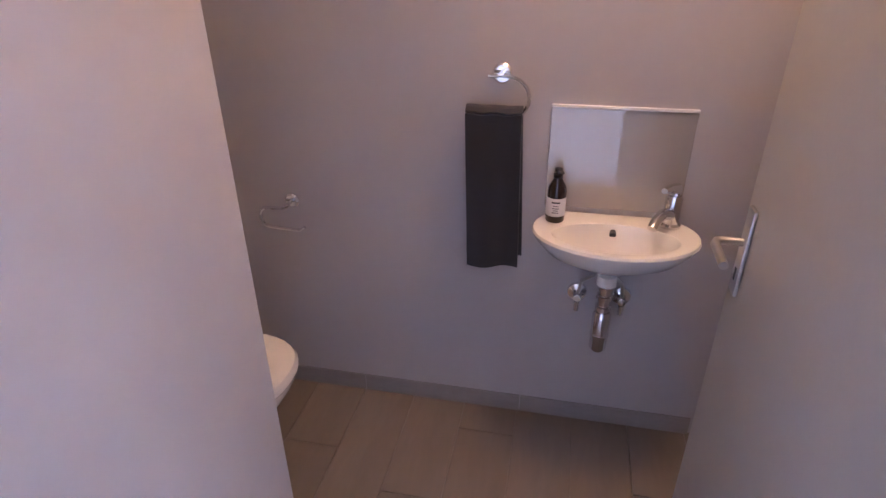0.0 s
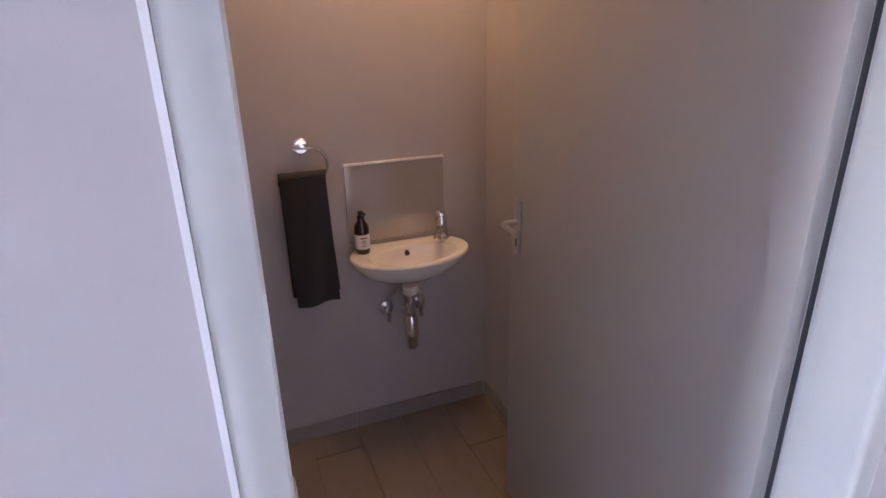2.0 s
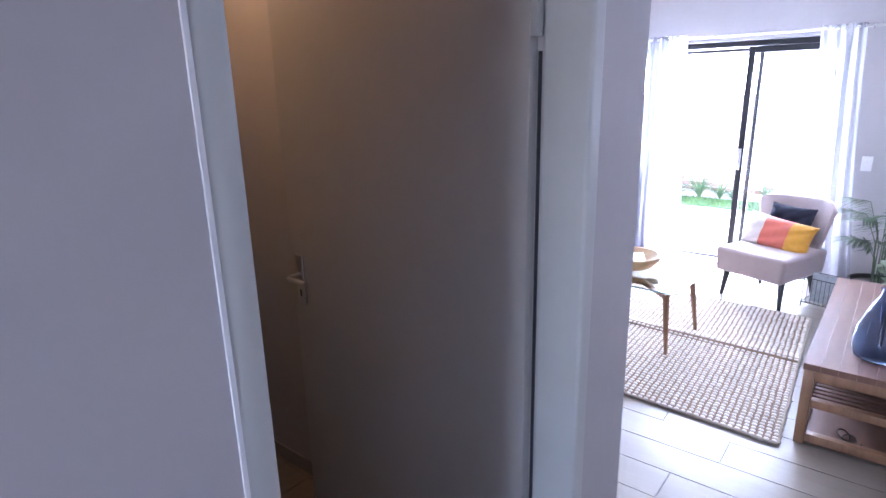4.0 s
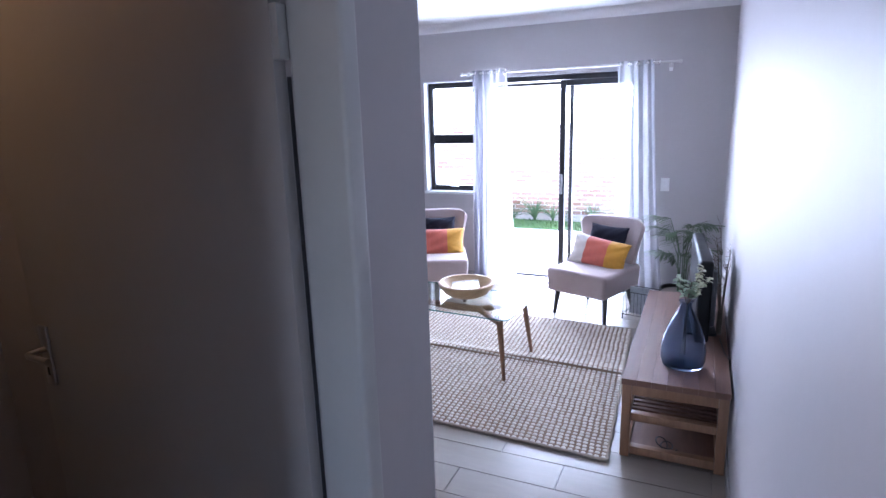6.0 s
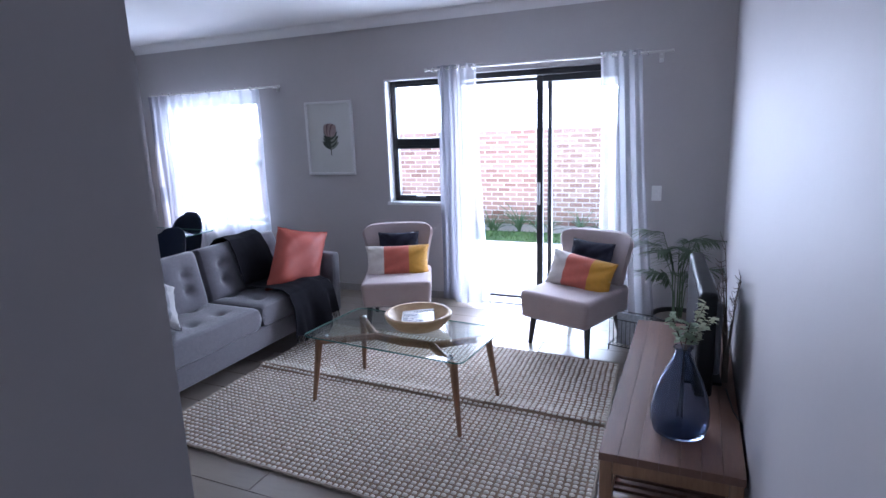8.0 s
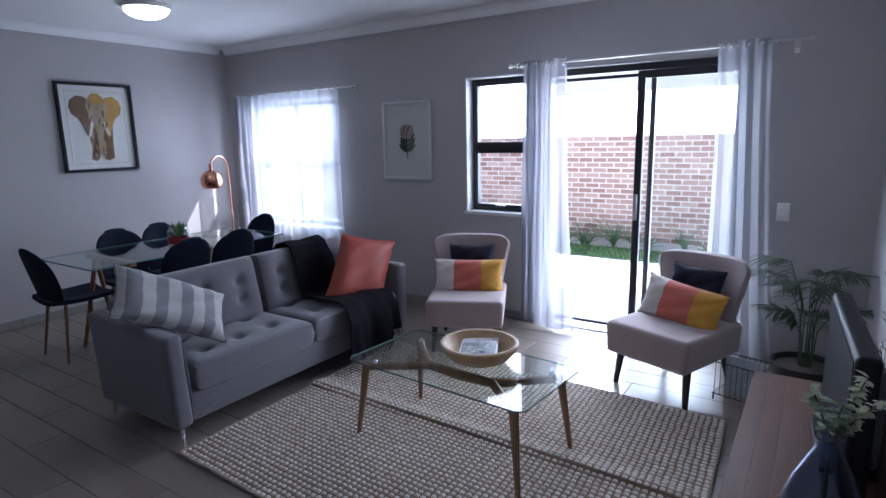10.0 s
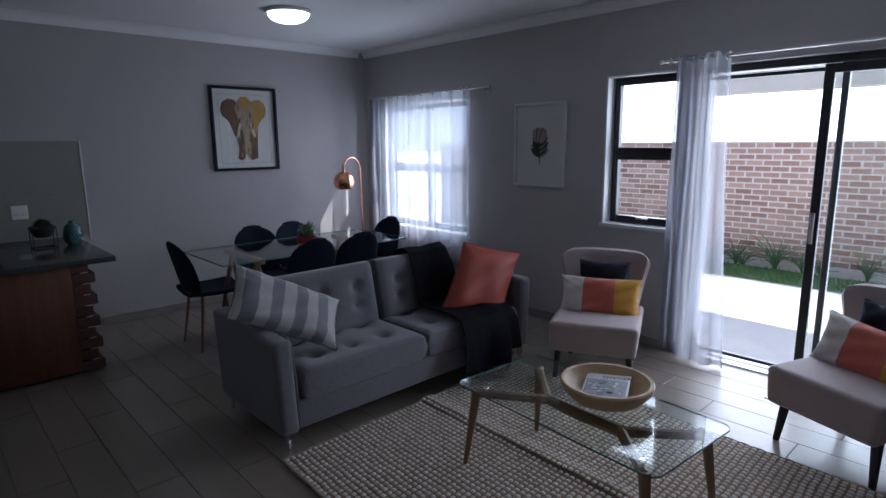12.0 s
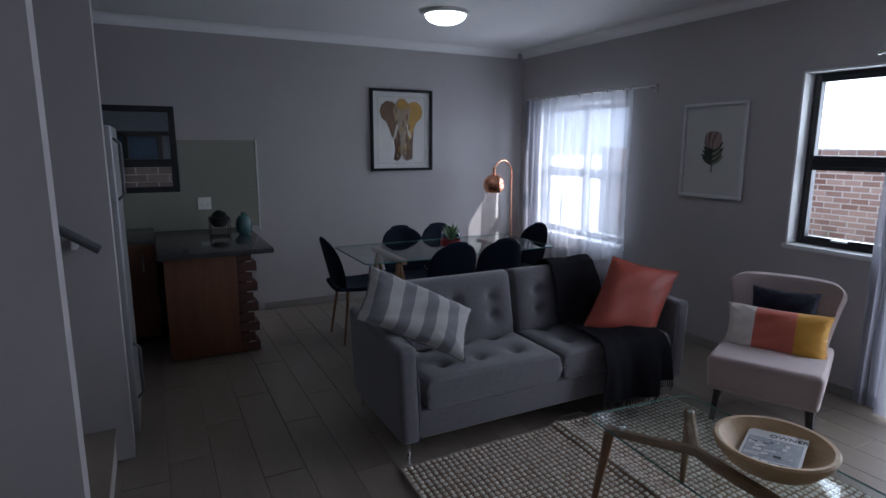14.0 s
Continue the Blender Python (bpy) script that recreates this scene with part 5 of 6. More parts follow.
bm = BM()
for i in range(22):
    a = i * 2.4
    leaf_blade(bm, (0.01 * math.cos(a), 0.01 * math.sin(a), 0.06), (math.cos(a) * (0.2 + 0.03 * i), math.sin(a) * (0.2 + 0.03 * i), 1.0), (0, 0, 1), 0.15 - 0.002 * i, 0.011, 0.1, 4)
part("leaves", bm, M["leaf"], jar)
fl = thing("arc_floor_lamp", pose(-5.80, -0.36, 0), "polished copper arc floor lamp with a ball shade", "floor lamp")
part("base", lathe(BM(), [(0, 0), (0.13, 0), (0.132, 0.008), (0.125, 0.018), (0, 0.022)], 32), M["copper"], fl)
arc = [(0, 0, 0.02), (0, 0, 0.7), (0, -0.005, 1.25)] + [(0.055 * (1 - math.cos(t)), -0.155 * (1 - math.cos(t)) , 1.27 + 0.17 * math.sin(t)) for t in [i * math.pi / 14 for i in range(1, 13)]]
part("stem", tube(BM(), arc, 0.008, 10), M["copper"], fl)
end = Vector(arc[-1])
part("shade_cap", rod(BM(), end + Vector((0, 0, -0.05)), end + Vector((0, 0, 0.02)), 0.016, n=12), M["copper"], fl)
part("shade", lathe(BM(), [(0.016, 0.0)] + [(0.112 * math.sin(t), -0.112 + 0.112 * math.cos(t)) for t in [0.15 + i * (2.35 - 0.15) / 18 for i in range(19)]] + [(0.108 * math.sin(t), -0.112 + 0.108 * math.cos(t)) for t in [2.35 - i * (2.35 - 0.15) / 18 for i in range(19)]], 36,
                      (end.x, end.y, end.z - 0.045)), M["copper"], fl, "mirror-polished copper ball shade")
cl = thing("ceiling_light", pose(-4.80, -1.70, H), "round lit opal glass ceiling light", "ceiling light")
part("rim", lathe(BM(), [(0, -0.001), (0.205, -0.001), (0.21, -0.012), (0.20, -0.03), (0.185, -0.03), (0, -0.02)], 40), M["fixture"], cl)
cl.scale = (0.88, 0.88, 0.95)
part("diffuser", lathe(BM(), [(0.186, -0.031), (0.178, -0.05), (0.15, -0.075), (0.10, -0.094), (0.05, -0.102), (0, -0.104)], 40), M["diffuser"], cl, "glowing opal glass bowl")
for i in range(3):
    a = i * 2.094 + 0.4
    part("clip", box(BM(), -0.008, 0.008, -0.006, 0.006, -0.05, -0.025, 0.003), M["chrome"], cl, m=Matrix.Translation((0.196 * math.cos(a), 0.196 * math.sin(a), 0)))
wl = thing("ceiling_light", pose(-2.2, -4.87, H), "small warm ceiling light of the cloakroom", "ceiling light")
part("rim", lathe(BM(), [(0, -0.001), (0.11, -0.001), (0.112, -0.02), (0.1, -0.03), (0, -0.03)], 32), M["fixture"], wl)


# ---- pictures ----
def flat(points, m, material, name, parent, z=0.0, thick=0.0012):
    bm = BM()
    f = bm.faces.new([bm.verts.new((x, y, z)) for x, y in points])
    r = bmesh.ops.extrude_face_region(bm, geom=[f])
    for v in r["geom"]:
        if isinstance(v, bmesh.types.BMVert):
            v.co.z += thick
    bmesh.ops.recalc_face_normals(bm, faces=bm.faces)
    return part(name, bm, material, parent, smooth=False)


def blob(cx, cy, rx, ry, n=26, wob=0.06, seed=0, turn=0.0):
    r = random.Random(seed)
    ph = [r.uniform(0, 6.28) for _ in range(3)]
    out = []
    for i in range(n):
        t = 2 * math.pi * i / n
        k = 1 + wob * math.sin(3 * t + ph[0]) + wob * 0.6 * math.sin(5 * t + ph[1])
        x, y = rx * k * math.cos(t), ry * k * math.sin(t)
        out.append((cx + x * math.cos(turn) - y * math.sin(turn), cy + x * math.sin(turn) + y * math.cos(turn)))
    return out


def picture(name, m, w, h, border, depth, frame_mat, label, inner=False):
    """A framed picture; its face looks along +z of its own space, y up."""
    p = thing(name, m, label, "picture")
    for a, b, c, d in ((-w / 2, w / 2, h / 2 - border, h / 2), (-w / 2, w / 2, -h / 2, -h / 2 + border), (-w / 2, -w / 2 + border, -h / 2 + border, h / 2 - border), (w / 2 - border, w / 2, -h / 2 + border, h / 2 - border)):
        part("frame_side", box(BM(), a, b, c, d, 0.002, depth, 0.002, 1), frame_mat, p)
    part("sheet", box(BM(), -w / 2 + border, w / 2 - border, -h / 2 + border, h / 2 - border, 0.002, 0.008), M["picture_paper"], p, smooth=False)
    return p


face_e = Matrix(((0, 0, 1, W_IN), (1, 0, 0, 0), (0, 1, 0, 0), (0, 0, 0, 1)))          # on the west wall, looking along +x
el = picture("elephant_picture", Matrix.Translation((0, -1.505, 1.745)) @ face_e, 0.69, 0.825, 0.026, 0.034, M["blackframe"], "framed watercolour of an elephant in a black frame")
for a, b, c, d in ((-0.265, 0.265, 0.335, 0.338), (-0.265, 0.265, -0.338, -0.335), (-0.265, -0.262, -0.335, 0.335), (0.262, 0.265, -0.335, 0.335)):
    part("mount_line", box(BM(), a, b, c, d, 0.0082, 0.0092), M["ash"], el, smooth=False)
I = None
ear = [(-0.05, 0.235), (-0.10, 0.285), (-0.165, 0.295), (-0.225, 0.255), (-0.245, 0.19), (-0.225, 0.125), (-0.175, 0.085), (-0.145, 0.03), (-0.115, -0.06), (-0.085, -0.10), (-0.06, 0.0)]
flat([(-0.10, 0.15), (0.11, 0.15), (0.135, 0.0), (0.125, -0.12), (0.12, -0.29), (0.06, -0.315), (0.025, -0.29), (0.01, -0.16), (-0.02, -0.29), (-0.055, -0.315), (-0.095, -0.295), (-0.075, -0.20), (-0.095, -0.08)], I, M["umber"], "body", el, 0.0082)
flat(ear, I, M["umber"], "ear", el, 0.0096)
flat([(-x * 0.97, y) for x, y in ear[::-1]], I, M["ochre"], "ear", el, 0.0096)
flat([(-0.075, 0.10), (-0.095, 0.20), (-0.07, 0.275), (-0.03, 0.32), (0.03, 0.32), (0.075, 0.275), (0.10, 0.20), (0.08, 0.10), (0.05, 0.0), (-0.045, 0.0)], I, M["ash"], "head", el, 0.011)
flat(blob(0.005, 0.265, 0.06, 0.05, wob=0.1, seed=9), I, M["ochre"], "brow", el, 0.0123)
flat([(-0.045, 0.12), (0.05, 0.12), (0.05, 0.0), (0.036, -0.12), (0.04, -0.23), (0.012, -0.265), (-0.02, -0.24), (-0.018, -0.12), (-0.035, 0.0)], I, M["ash"], "trunk", el, 0.0125)
flat([(-0.062, 0.06), (-0.04, 0.05), (-0.065, -0.06), (-0.095, -0.10), (-0.10, -0.085)], I, M["ivory"], "tusk", el, 0.0139)
flat([(0.064, 0.06), (0.045, 0.05), (0.07, -0.05), (0.105, -0.08), (0.108, -0.065)], I, M["ivory"], "tusk", el, 0.0139)
rz_ = random.Random(21)
for i in range(34):
    x, y = rz_.uniform(-0.085, 0.085), rz_.uniform(-0.27, 0.24)
    flat(blob(x * (0.75 if y < 0 else 1), y, rz_.uniform(0.004, 0.010), rz_.uniform(0.018, 0.05), 10, 0.12, i, rz_.uniform(-0.3, 0.3)), I, (M["umber"], M["ochre"], M["ash"])[i % 3], "brush_stroke", el, 0.0140 + 0.00005 * i, 0.0008)
gp = part("glazing", box(BM(), -0.315, 0.315, -0.38, 0.38, 0.022, 0.024), M["art_glass"], el, smooth=False)
gp.visible_shadow = False
face_n = Matrix(((1, 0, 0, 0), (0, 0, -1, 0), (0, 1, 0, 0), (0, 0, 0, 1)))            # on the north wall, looking along -y
pr = picture("protea_picture", Matrix.Translation((-3.586, 0, 1.562)) @ face_n, 0.55, 0.72, 0.022, 0.03, M["whiteframe"], "framed print of a protea flower in a white frame")
def pointed(x, y, ln, w, a, n=7):
    """Outline of a pointed leaf that grows from (x, y) along the angle a from straight up."""
    side = [(w * math.sin(math.pi * (0.1 + 0.9 * k / n)) ** 0.8, ln * k / n) for k in range(n + 1)]
    pts = [(-p, q) for p, q in side] + [(p, q) for p, q in side[-2::-1]]
    return [(x + p * math.cos(a) + q * math.sin(a), y - p * math.sin(a) + q * math.cos(a)) for p, q in pts]


flat([(-0.004, -0.165), (0.005, -0.165), (0.006, 0.02), (-0.006, 0.02)], I, M["stem"], "stem", pr, 0.0082)
rq = random.Random(6)
for i in range(18):
    sgn, row_ = (-1 if i % 2 else 1), i // 2
    flat(pointed(0.003 * sgn, -0.105 + 0.019 * row_, rq.uniform(0.095, 0.125), rq.uniform(0.014, 0.019), sgn * rq.uniform(0.75, 1.15) * (1.0 - 0.05 * row_)), I, M["stem"] if i % 4 else M["pale_stem"], "leaf", pr, 0.0084 + 0.0001 * i)
for ring, (cnt, spread, ln, w) in enumerate([(9, 1.2, 0.135, 0.017), (8, 1.0, 0.13, 0.016), (7, 0.75, 0.115, 0.014), (5, 0.5, 0.095, 0.013), (4, 0.30, 0.07, 0.012)]):
    for i in range(cnt):
        a = -spread + 2 * spread * i / (cnt - 1)
        flat(pointed(0.046 * math.sin(a), 0.03 - 0.012 * math.cos(a), ln * (0.6 + 0.42 * math.cos(a)), w, a * 0.22), I, M["pale_petal"] if (i + ring) % 3 else M["petal"], "petal", pr, 0.0112 + 0.0008 * ring + 0.00008 * i)
gp = part("glazing", box(BM(), -0.248, 0.248, -0.333, 0.333, 0.022, 0.024), M["art_glass"], pr, smooth=False)
gp.visible_shadow = False

# ---- kitchen end ----
bar = thing("breakfast_bar", pose(0, 0, 0), "breakfast bar with reddish wood end panel and dark granite top", "counter")
part("worktop", box(BM(), W_IN + 0.012, -4.885, -3.885, -3.095, 0.80, 0.837, 0.004), M["granite"], bar, "polished dark granite slab")
part("end_panel", box(BM(), -5.06, -5.02, -3.845, -3.35, 0.02, 0.799, 0.003), M["cabinet"], bar)
part("carcass", box(BM(), W_IN + 0.012, -5.061, -3.825, -3.285, 0.06, 0.799, 0.003), M["cabinet"], bar)
for i in range(10):
    z0 = 0.01 + i * 0.0795
    dx = 0.0 if i % 2 else 0.035
    part("brick", box(BM(), -5.19, -5.03, -3.3495, -3.24 + dx, z0, z0 + 0.071, 0.004, 1), M["pier_brick"], bar, smooth=False)
part("pier_core", box(BM(), -5.9, -5.042, -3.284, -3.245, 0.01, 0.799), M["mortar"], bar, smooth=False)
kc = thing("kitchen_counter", pose(0, 0, 0), "kitchen base cabinets with a dark worktop under the window", "counter")
part("worktop", box(BM(), W_IN + 0.012, -5.47, -6.0, -3.887, 0.84, 0.875, 0.004), M["granite"], kc)
part("carcass", box(BM(), W_IN + 0.012, -5.52, -6.0, -3.888, 0.08, 0.839, 0.003), M["cabinet"], kc)
for i in range(3):
    y = -5.98 + i * 0.7
    d = part("cabinet_door", box(BM(), -5.519, -5.50, y + 0.004, y + 0.69, 0.10, 0.82, 0.003), M["cabinet"], kc)
    part("handle", rod(BM(), (-5.485, y + 0.6, 0.62), (-5.485, y + 0.6, 0.76), 0.006), M["nickel"], d)
single("splashback", box(BM(), W_IN + 0.001, W_IN + 0.009, -6.0, -2.985, 0.838, 1.18), M["splash"], "olive grey tiled splashback", "splashback", "structure", False)
single("splashback_side", box(BM(), W_IN + 0.001, W_IN + 0.009, -3.645, -2.985, 1.1805, 1.635), M["splash"], "olive grey tiled splashback", "splashback", "structure", False)
single("trim_splashback", box(BM(), W_IN + 0.001, W_IN + 0.013, -2.984, -2.972, 0.80, 1.637, 0.002), M["sill"], "white tile trim at the splashback's end", "trim", "structure")
so = thing("wall_socket", pose(W_IN + 0.0095, -3.455, 1.07), "white double wall socket on the splashback", "wall socket")
part("plate", box(BM(), 0.0, 0.009, -0.055, 0.055, -0.055, 0.055, 0.004), M["white"], so)
for y in (-0.025, 0.025):
    part("rocker", box(BM(), 0.0092, 0.0125, y - 0.008, y + 0.008, 0.02, 0.042, 0.001, 1), M["white"], so)
    for dy, dz in ((0, -0.005), (-0.008, -0.02), (0.008, -0.02)):
        part("hole", box(BM(), 0.0092, 0.0098, y + dy - 0.003, y + dy + 0.003, dz - 0.003, dz + 0.003), M["ink"], so, smooth=False)
ws = thing("plant_stand", pose(-5.64, -3.39, 0.8375), "moss ball planter in a black wire cube stand", "planter")
for a in (-0.075, 0.075):
    for b in (-0.075, 0.075):
        part("wire", rod(BM(), (a, b, 0), (a, b, 0.16), 0.0035, n=6), M["wire"], ws)
for z in (0.0035, 0.157):
    part("hoop", tube(BM(), [(-0.075, -0.075, z), (0.075, -0.075, z), (0.075, 0.075, z), (-0.075, 0.075, z)], 0.0035, 6, True), M["wire"], ws)
part("bowl", lathe(BM(), [(0, 0.075), (0.05, 0.085), (0.075, 0.12), (0.082, 0.157), (0.076, 0.157), (0, 0.13)], 26), M["carbon"], ws)
bm = BM()
rm = random.Random(3)
for i in range(240):
    a, b = rm.uniform(0, 6.28), rm.uniform(0.1, 1.5)
    d = Vector((math.cos(a) * math.cos(b), math.sin(a) * math.cos(b), math.sin(b)))
    leaf_blade(bm, Vector((0, 0, 0.145)) + d * 0.05, d + Vector((rm.uniform(-0.5, 0.5), rm.uniform(-0.5, 0.5), 0)), (0, 0, 1), 0.03, 0.008, 0.2, 2)
part("foliage", bm, M["dleaf"], ws)
gv = thing("ginger_jar", pose(-5.69, -3.19, 0.8375), "teal glazed textured jar on the granite top", "jar")
part("body", lathe(BM(), [(0, 0), (0.04, 0), (0.058, 0.02), (0.066, 0.07), (0.062, 0.12), (0.045, 0.155), (0.024, 0.166), (0.02, 0.18), (0.024, 0.186), (0, 0.186)], 30), M["teal"], gv)
for r_ in range(7):
    bm = BM()
    rad = [0.0595, 0.0635, 0.0655, 0.066, 0.0645, 0.060, 0.052][r_]
    for i in range(16):
        a = 2 * math.pi * (i + 0.5 * (r_ % 2)) / 16
        bmesh.ops.create_icosphere(bm, subdivisions=1, radius=0.006, matrix=Matrix.Translation((rad * math.cos(a), rad * math.sin(a), 0.025 + 0.018 * r_)))
    part("bead_row", bm, M["teal"], gv)
fg = thing("refrigerator", pose(-4.14, -4.37, 0), "silver upright refrigerator beside the stair wall", "refrigerator")
part("body", box(BM(), -0.30, 0.30, -0.32, 0.27, 0.03, 1.70, 0.012, 3), M["fridge"], fg)
for z0, z1 in ((0.06, 0.62), (0.63, 1.69)):
    d = part("door", box(BM(), -0.298, 0.298, 0.275, 0.335, z0, z1, 0.014, 3), M["fridge"], fg)
    part("handle", tube(BM(), [(0.25, 0.336, z1 - 0.06), (0.25, 0.366, z1 - 0.09), (0.25, 0.366, z1 - 0.34), (0.25, 0.336, z1 - 0.37)], 0.008, 8), M["tvback"], d)
for sx in (-1, 1):
    part("foot", rod(BM(), (sx * 0.25, 0.22, 0), (sx * 0.25, 0.22, 0.031), 0.018), M["carbon"], fg)

# stairs up behind the cloakroom
stairs = thing("stairs", pose(0, 0, 0), "tiled stairs rising between grey walls", "stairs", "", "structure")
for i in range(11):
    y1_ = -4.135 - 0.25 * i
    part("riser", box(BM(), -3.71, -2.666, y1_ - 0.25, y1_ - 0.012, 0.18 * i, 0.18 * (i + 1) - 0.021), M["wall"], stairs, smooth=False)
    part("tread", box(BM(), -3.709, -2.667, y1_ - 0.262, y1_, 0.18 * (i + 1) - 0.02, 0.18 * (i + 1), 0.004), M["tile"], stairs)
hr = thing("handrail", pose(0, 0, 0), "grey wooden handrail on white brackets along the stairs", "handrail", "", "structure")
part("rail", tube(BM(), [(-3.64, -4.12, 1.11), (-3.64, -6.2, 2.58)], 0.022, 10), M["tvback"], hr)
for k in range(3):
    y = -4.22 - 0.7 * k
    z = 1.11 + (-4.12 - y) * 1.47 / 2.08
    part("bracket", box(BM(), -3.709, -3.63, y - 0.012, y + 0.012, z - 0.06, z - 0.02, 0.004), M["white"], hr)

# ---- cloakroom ----
basin = thing("basin", pose(WCX, -4.897, 0.853), "white glazed wall-hung hand basin", "basin")


def basin_half(r, depth):
    """Plan of the basin: an oval cut off by the wall."""
    return [(max(0.0, depth * (0.42 + 0.58 * math.cos(t))), r * math.sin(t)) for t in [-2.38 + 4.76 * i / 28 for i in range(29)]]


def ring_of(bm, r, d, z, x0=0.002):
    return [bm.verts.new((x0 + x, y, z)) for x, y in basin_half(r, d)]


bm = BM()
rings = [ring_of(bm, 0.07, 0.10, -0.145), ring_of(bm, 0.13, 0.165, -0.125), ring_of(bm, 0.20, 0.24, -0.075), ring_of(bm, 0.235, 0.282, -0.025), ring_of(bm, 0.243, 0.292, -0.006), ring_of(bm, 0.240, 0.288, 0.002), ring_of(bm, 0.228, 0.276, 0.003)]
for A, B in zip(rings, rings[1:]):
    for j in range(28):
        bm.faces.new((A[j], A[j + 1], B[j + 1], B[j]))
    bm.faces.new((A[-1], A[0], B[0], B[-1]))
bm.faces.new(rings[0])
# the rim runs in to an oval bowl
edge_y = rings[-1][-1].co.y
outer = rings[-1] + [bm.verts.new((0.002, edge_y * (1 - 2 * k / 28), 0.003)) for k in range(1, 28)]
segs = [outer]
for s_, z in ((1.0, 0.001), (0.97, -0.006), (0.90, -0.028), (0.72, -0.07), (0.4, -0.098), (0.1, -0.103)):
    segs.append([bm.verts.new((0.168 + 0.098 * s_ * math.sin(math.pi * k / 28), -0.185 * s_ * math.cos(math.pi * k / 28), z)) for k in range(56)])
for A, B in zip(segs, segs[1:]):
    for k in range(56):
        bm.faces.new((A[k], A[(k + 1) % 56], B[(k + 1) % 56], B[k]))
bm.faces.new(segs[-1])
bmesh.ops.recalc_face_normals(bm, faces=bm.faces)
part("bowl", bm, M["ceramic"], basin)
part("overflow_hole", rod(BM(), (0.072, 0, -0.022), (0.086, 0, -0.029), 0.010, n=14), M["ink"], basin, "dark overflow hole")
part("drain", lathe(BM(), [(0.022, -0.1025), (0.018, -0.099), (0, -0.0995)], 18, (0.163, 0, 0)), M["chrome"], basin)
tp = thing("tap", pose(WCX + 0.055, -4.735, 0.857, 0, 0, 0), "chrome single-lever basin tap", "tap")
part("body", lathe(BM(), [(0, 0), (0.026, 0), (0.026, 0.006), (0.021, 0.012), (0.020, 0.055), (0.021, 0.075), (0.017, 0.082), (0, 0.083)], 22), M["chrome"], tp)
part("spout", tube(BM(), [(0.0, 0.0, 0.032), (0.05, -0.03, 0.05), (0.09, -0.05, 0.046), (0.105, -0.058, 0.035)], [0.016, 0.013, 0.012, 0.011], 12), M["chrome"], tp)
part("lever", tube(BM(), [(-0.005, 0.0, 0.085), (0.0, 0.0, 0.098), (0.04, -0.022, 0.112), (0.075, -0.04, 0.118)], [0.016, 0.015, 0.010, 0.007], 10), M["chrome"], tp)
tp.scale = (1.22, 1.22, 1.22)
bt = thing("soap_bottle", pose(WCX + 0.075, -5.075, 0.857), "brown pump soap bottle with a white label", "soap bottle")
part("body", lathe(BM(), [(0, 0), (0.027, 0), (0.029, 0.004), (0.029, 0.10), (0.026, 0.115), (0.014, 0.135), (0.013, 0.140), (0, 0.140)], 26), M["amber"], bt)
part("label", lathe(BM(), [(0.0292, 0.022), (0.0296, 0.023), (0.0296, 0.08), (0.0292, 0.081)], 26), M["paper"], bt, "off-white paper label")
for i, z in enumerate((0.066, 0.056, 0.048, 0.041, 0.034)):
    bm = BM()
    w = (0.9, 0.6, 0.75, 0.5, 0.7)[i]
    sheet(bm, lambda u, v, z=z, w=w: Vector((0.0299 * math.cos((u - 0.5) * w), 0.0299 * math.sin((u - 0.5) * w), z + (0.005 if i == 0 else 0.0025) * v)), 8, 1)
    part("print_line", bm, M["ink"], bt, smooth=False)
part("pump", lathe(BM(), [(0.014, 0.1405), (0.014, 0.152), (0.006, 0.154), (0.006, 0.160), (0.011, 0.161), (0.011, 0.170), (0, 0.172)], 18), M["carbon"], bt, "black pump top")
part("nozzle", tube(BM(), [(0.0, 0.0, 0.165), (0.012, 0.008, 0.165), (0.02, 0.013, 0.161)], 0.0045, 8), M["carbon"], bt)
bt.scale = (1.0, 1.0, 0.98)
mr_ = thing("basin_splashback", pose(WCX, -4.908, 1.03), "glossy pale cream glazed splashback panel above the basin", "splashback")
part("panel", box(BM(), 0.0015, 0.0065, -0.203, 0.205, -0.155, 0.157, 0.001, 1), M["glaze"], mr_, smooth=False)
part("top_edge", box(BM(), 0.001, 0.011, -0.204, 0.206, 0.1575, 0.166, 0.001, 1), M["sill"], mr_, "pale top edge strip")
rg = thing("towel_ring", pose(WCX, -5.262, 1.278), "chrome towel ring on a round wall plate", "towel ring")
part("wall_plate", lathe(BM(), [(0, 0.001), (0.03, 0.001), (0.03, 0.006), (0.024, 0.012), (0, 0.013)], 26), M["chrome"], rg, m=pose(0, 0, 0, 0, 90, 0))
part("post", rod(BM(), (0.012, 0, 0), (0.05, 0, 0), 0.010, n=14), M["chrome"], rg)
part("ring", tube(BM(), [(0.046, -0.035, 0.0), (0.046, 0.01, 0.0)] + [(0.046, 0.02 + 0.065 * math.sin(t), -0.062 + 0.062 * math.cos(t)) for t in [i * math.pi * 1.05 / 16 for i in range(17)]] + [(0.046, -0.04, -0.124), (0.046, -0.10, -0.122)], 0.0055, 10), M["chrome"], rg)
tw = thing("hand_towel", pose(WCX, -5.275, 1.172), "charcoal terry hand towel hanging from the chrome ring", "towel")


def towel_sheet(off, z1, w0, w1, ph):
    def fn(u, v):
        y = (u - 0.5) * (w0 + (w1 - w0) * v) + 0.012 * v
        return Vector((off + 0.0045 * math.sin(5 * u + ph) * (0.3 + v) + 0.0012 * math.sin(13 * u + 3 * v), y, 0.002 * math.sin(14 * u + ph) * (1 - v) ** 3 - z1 * v - 0.006 * math.sin(6 * u) * v))
    return fn


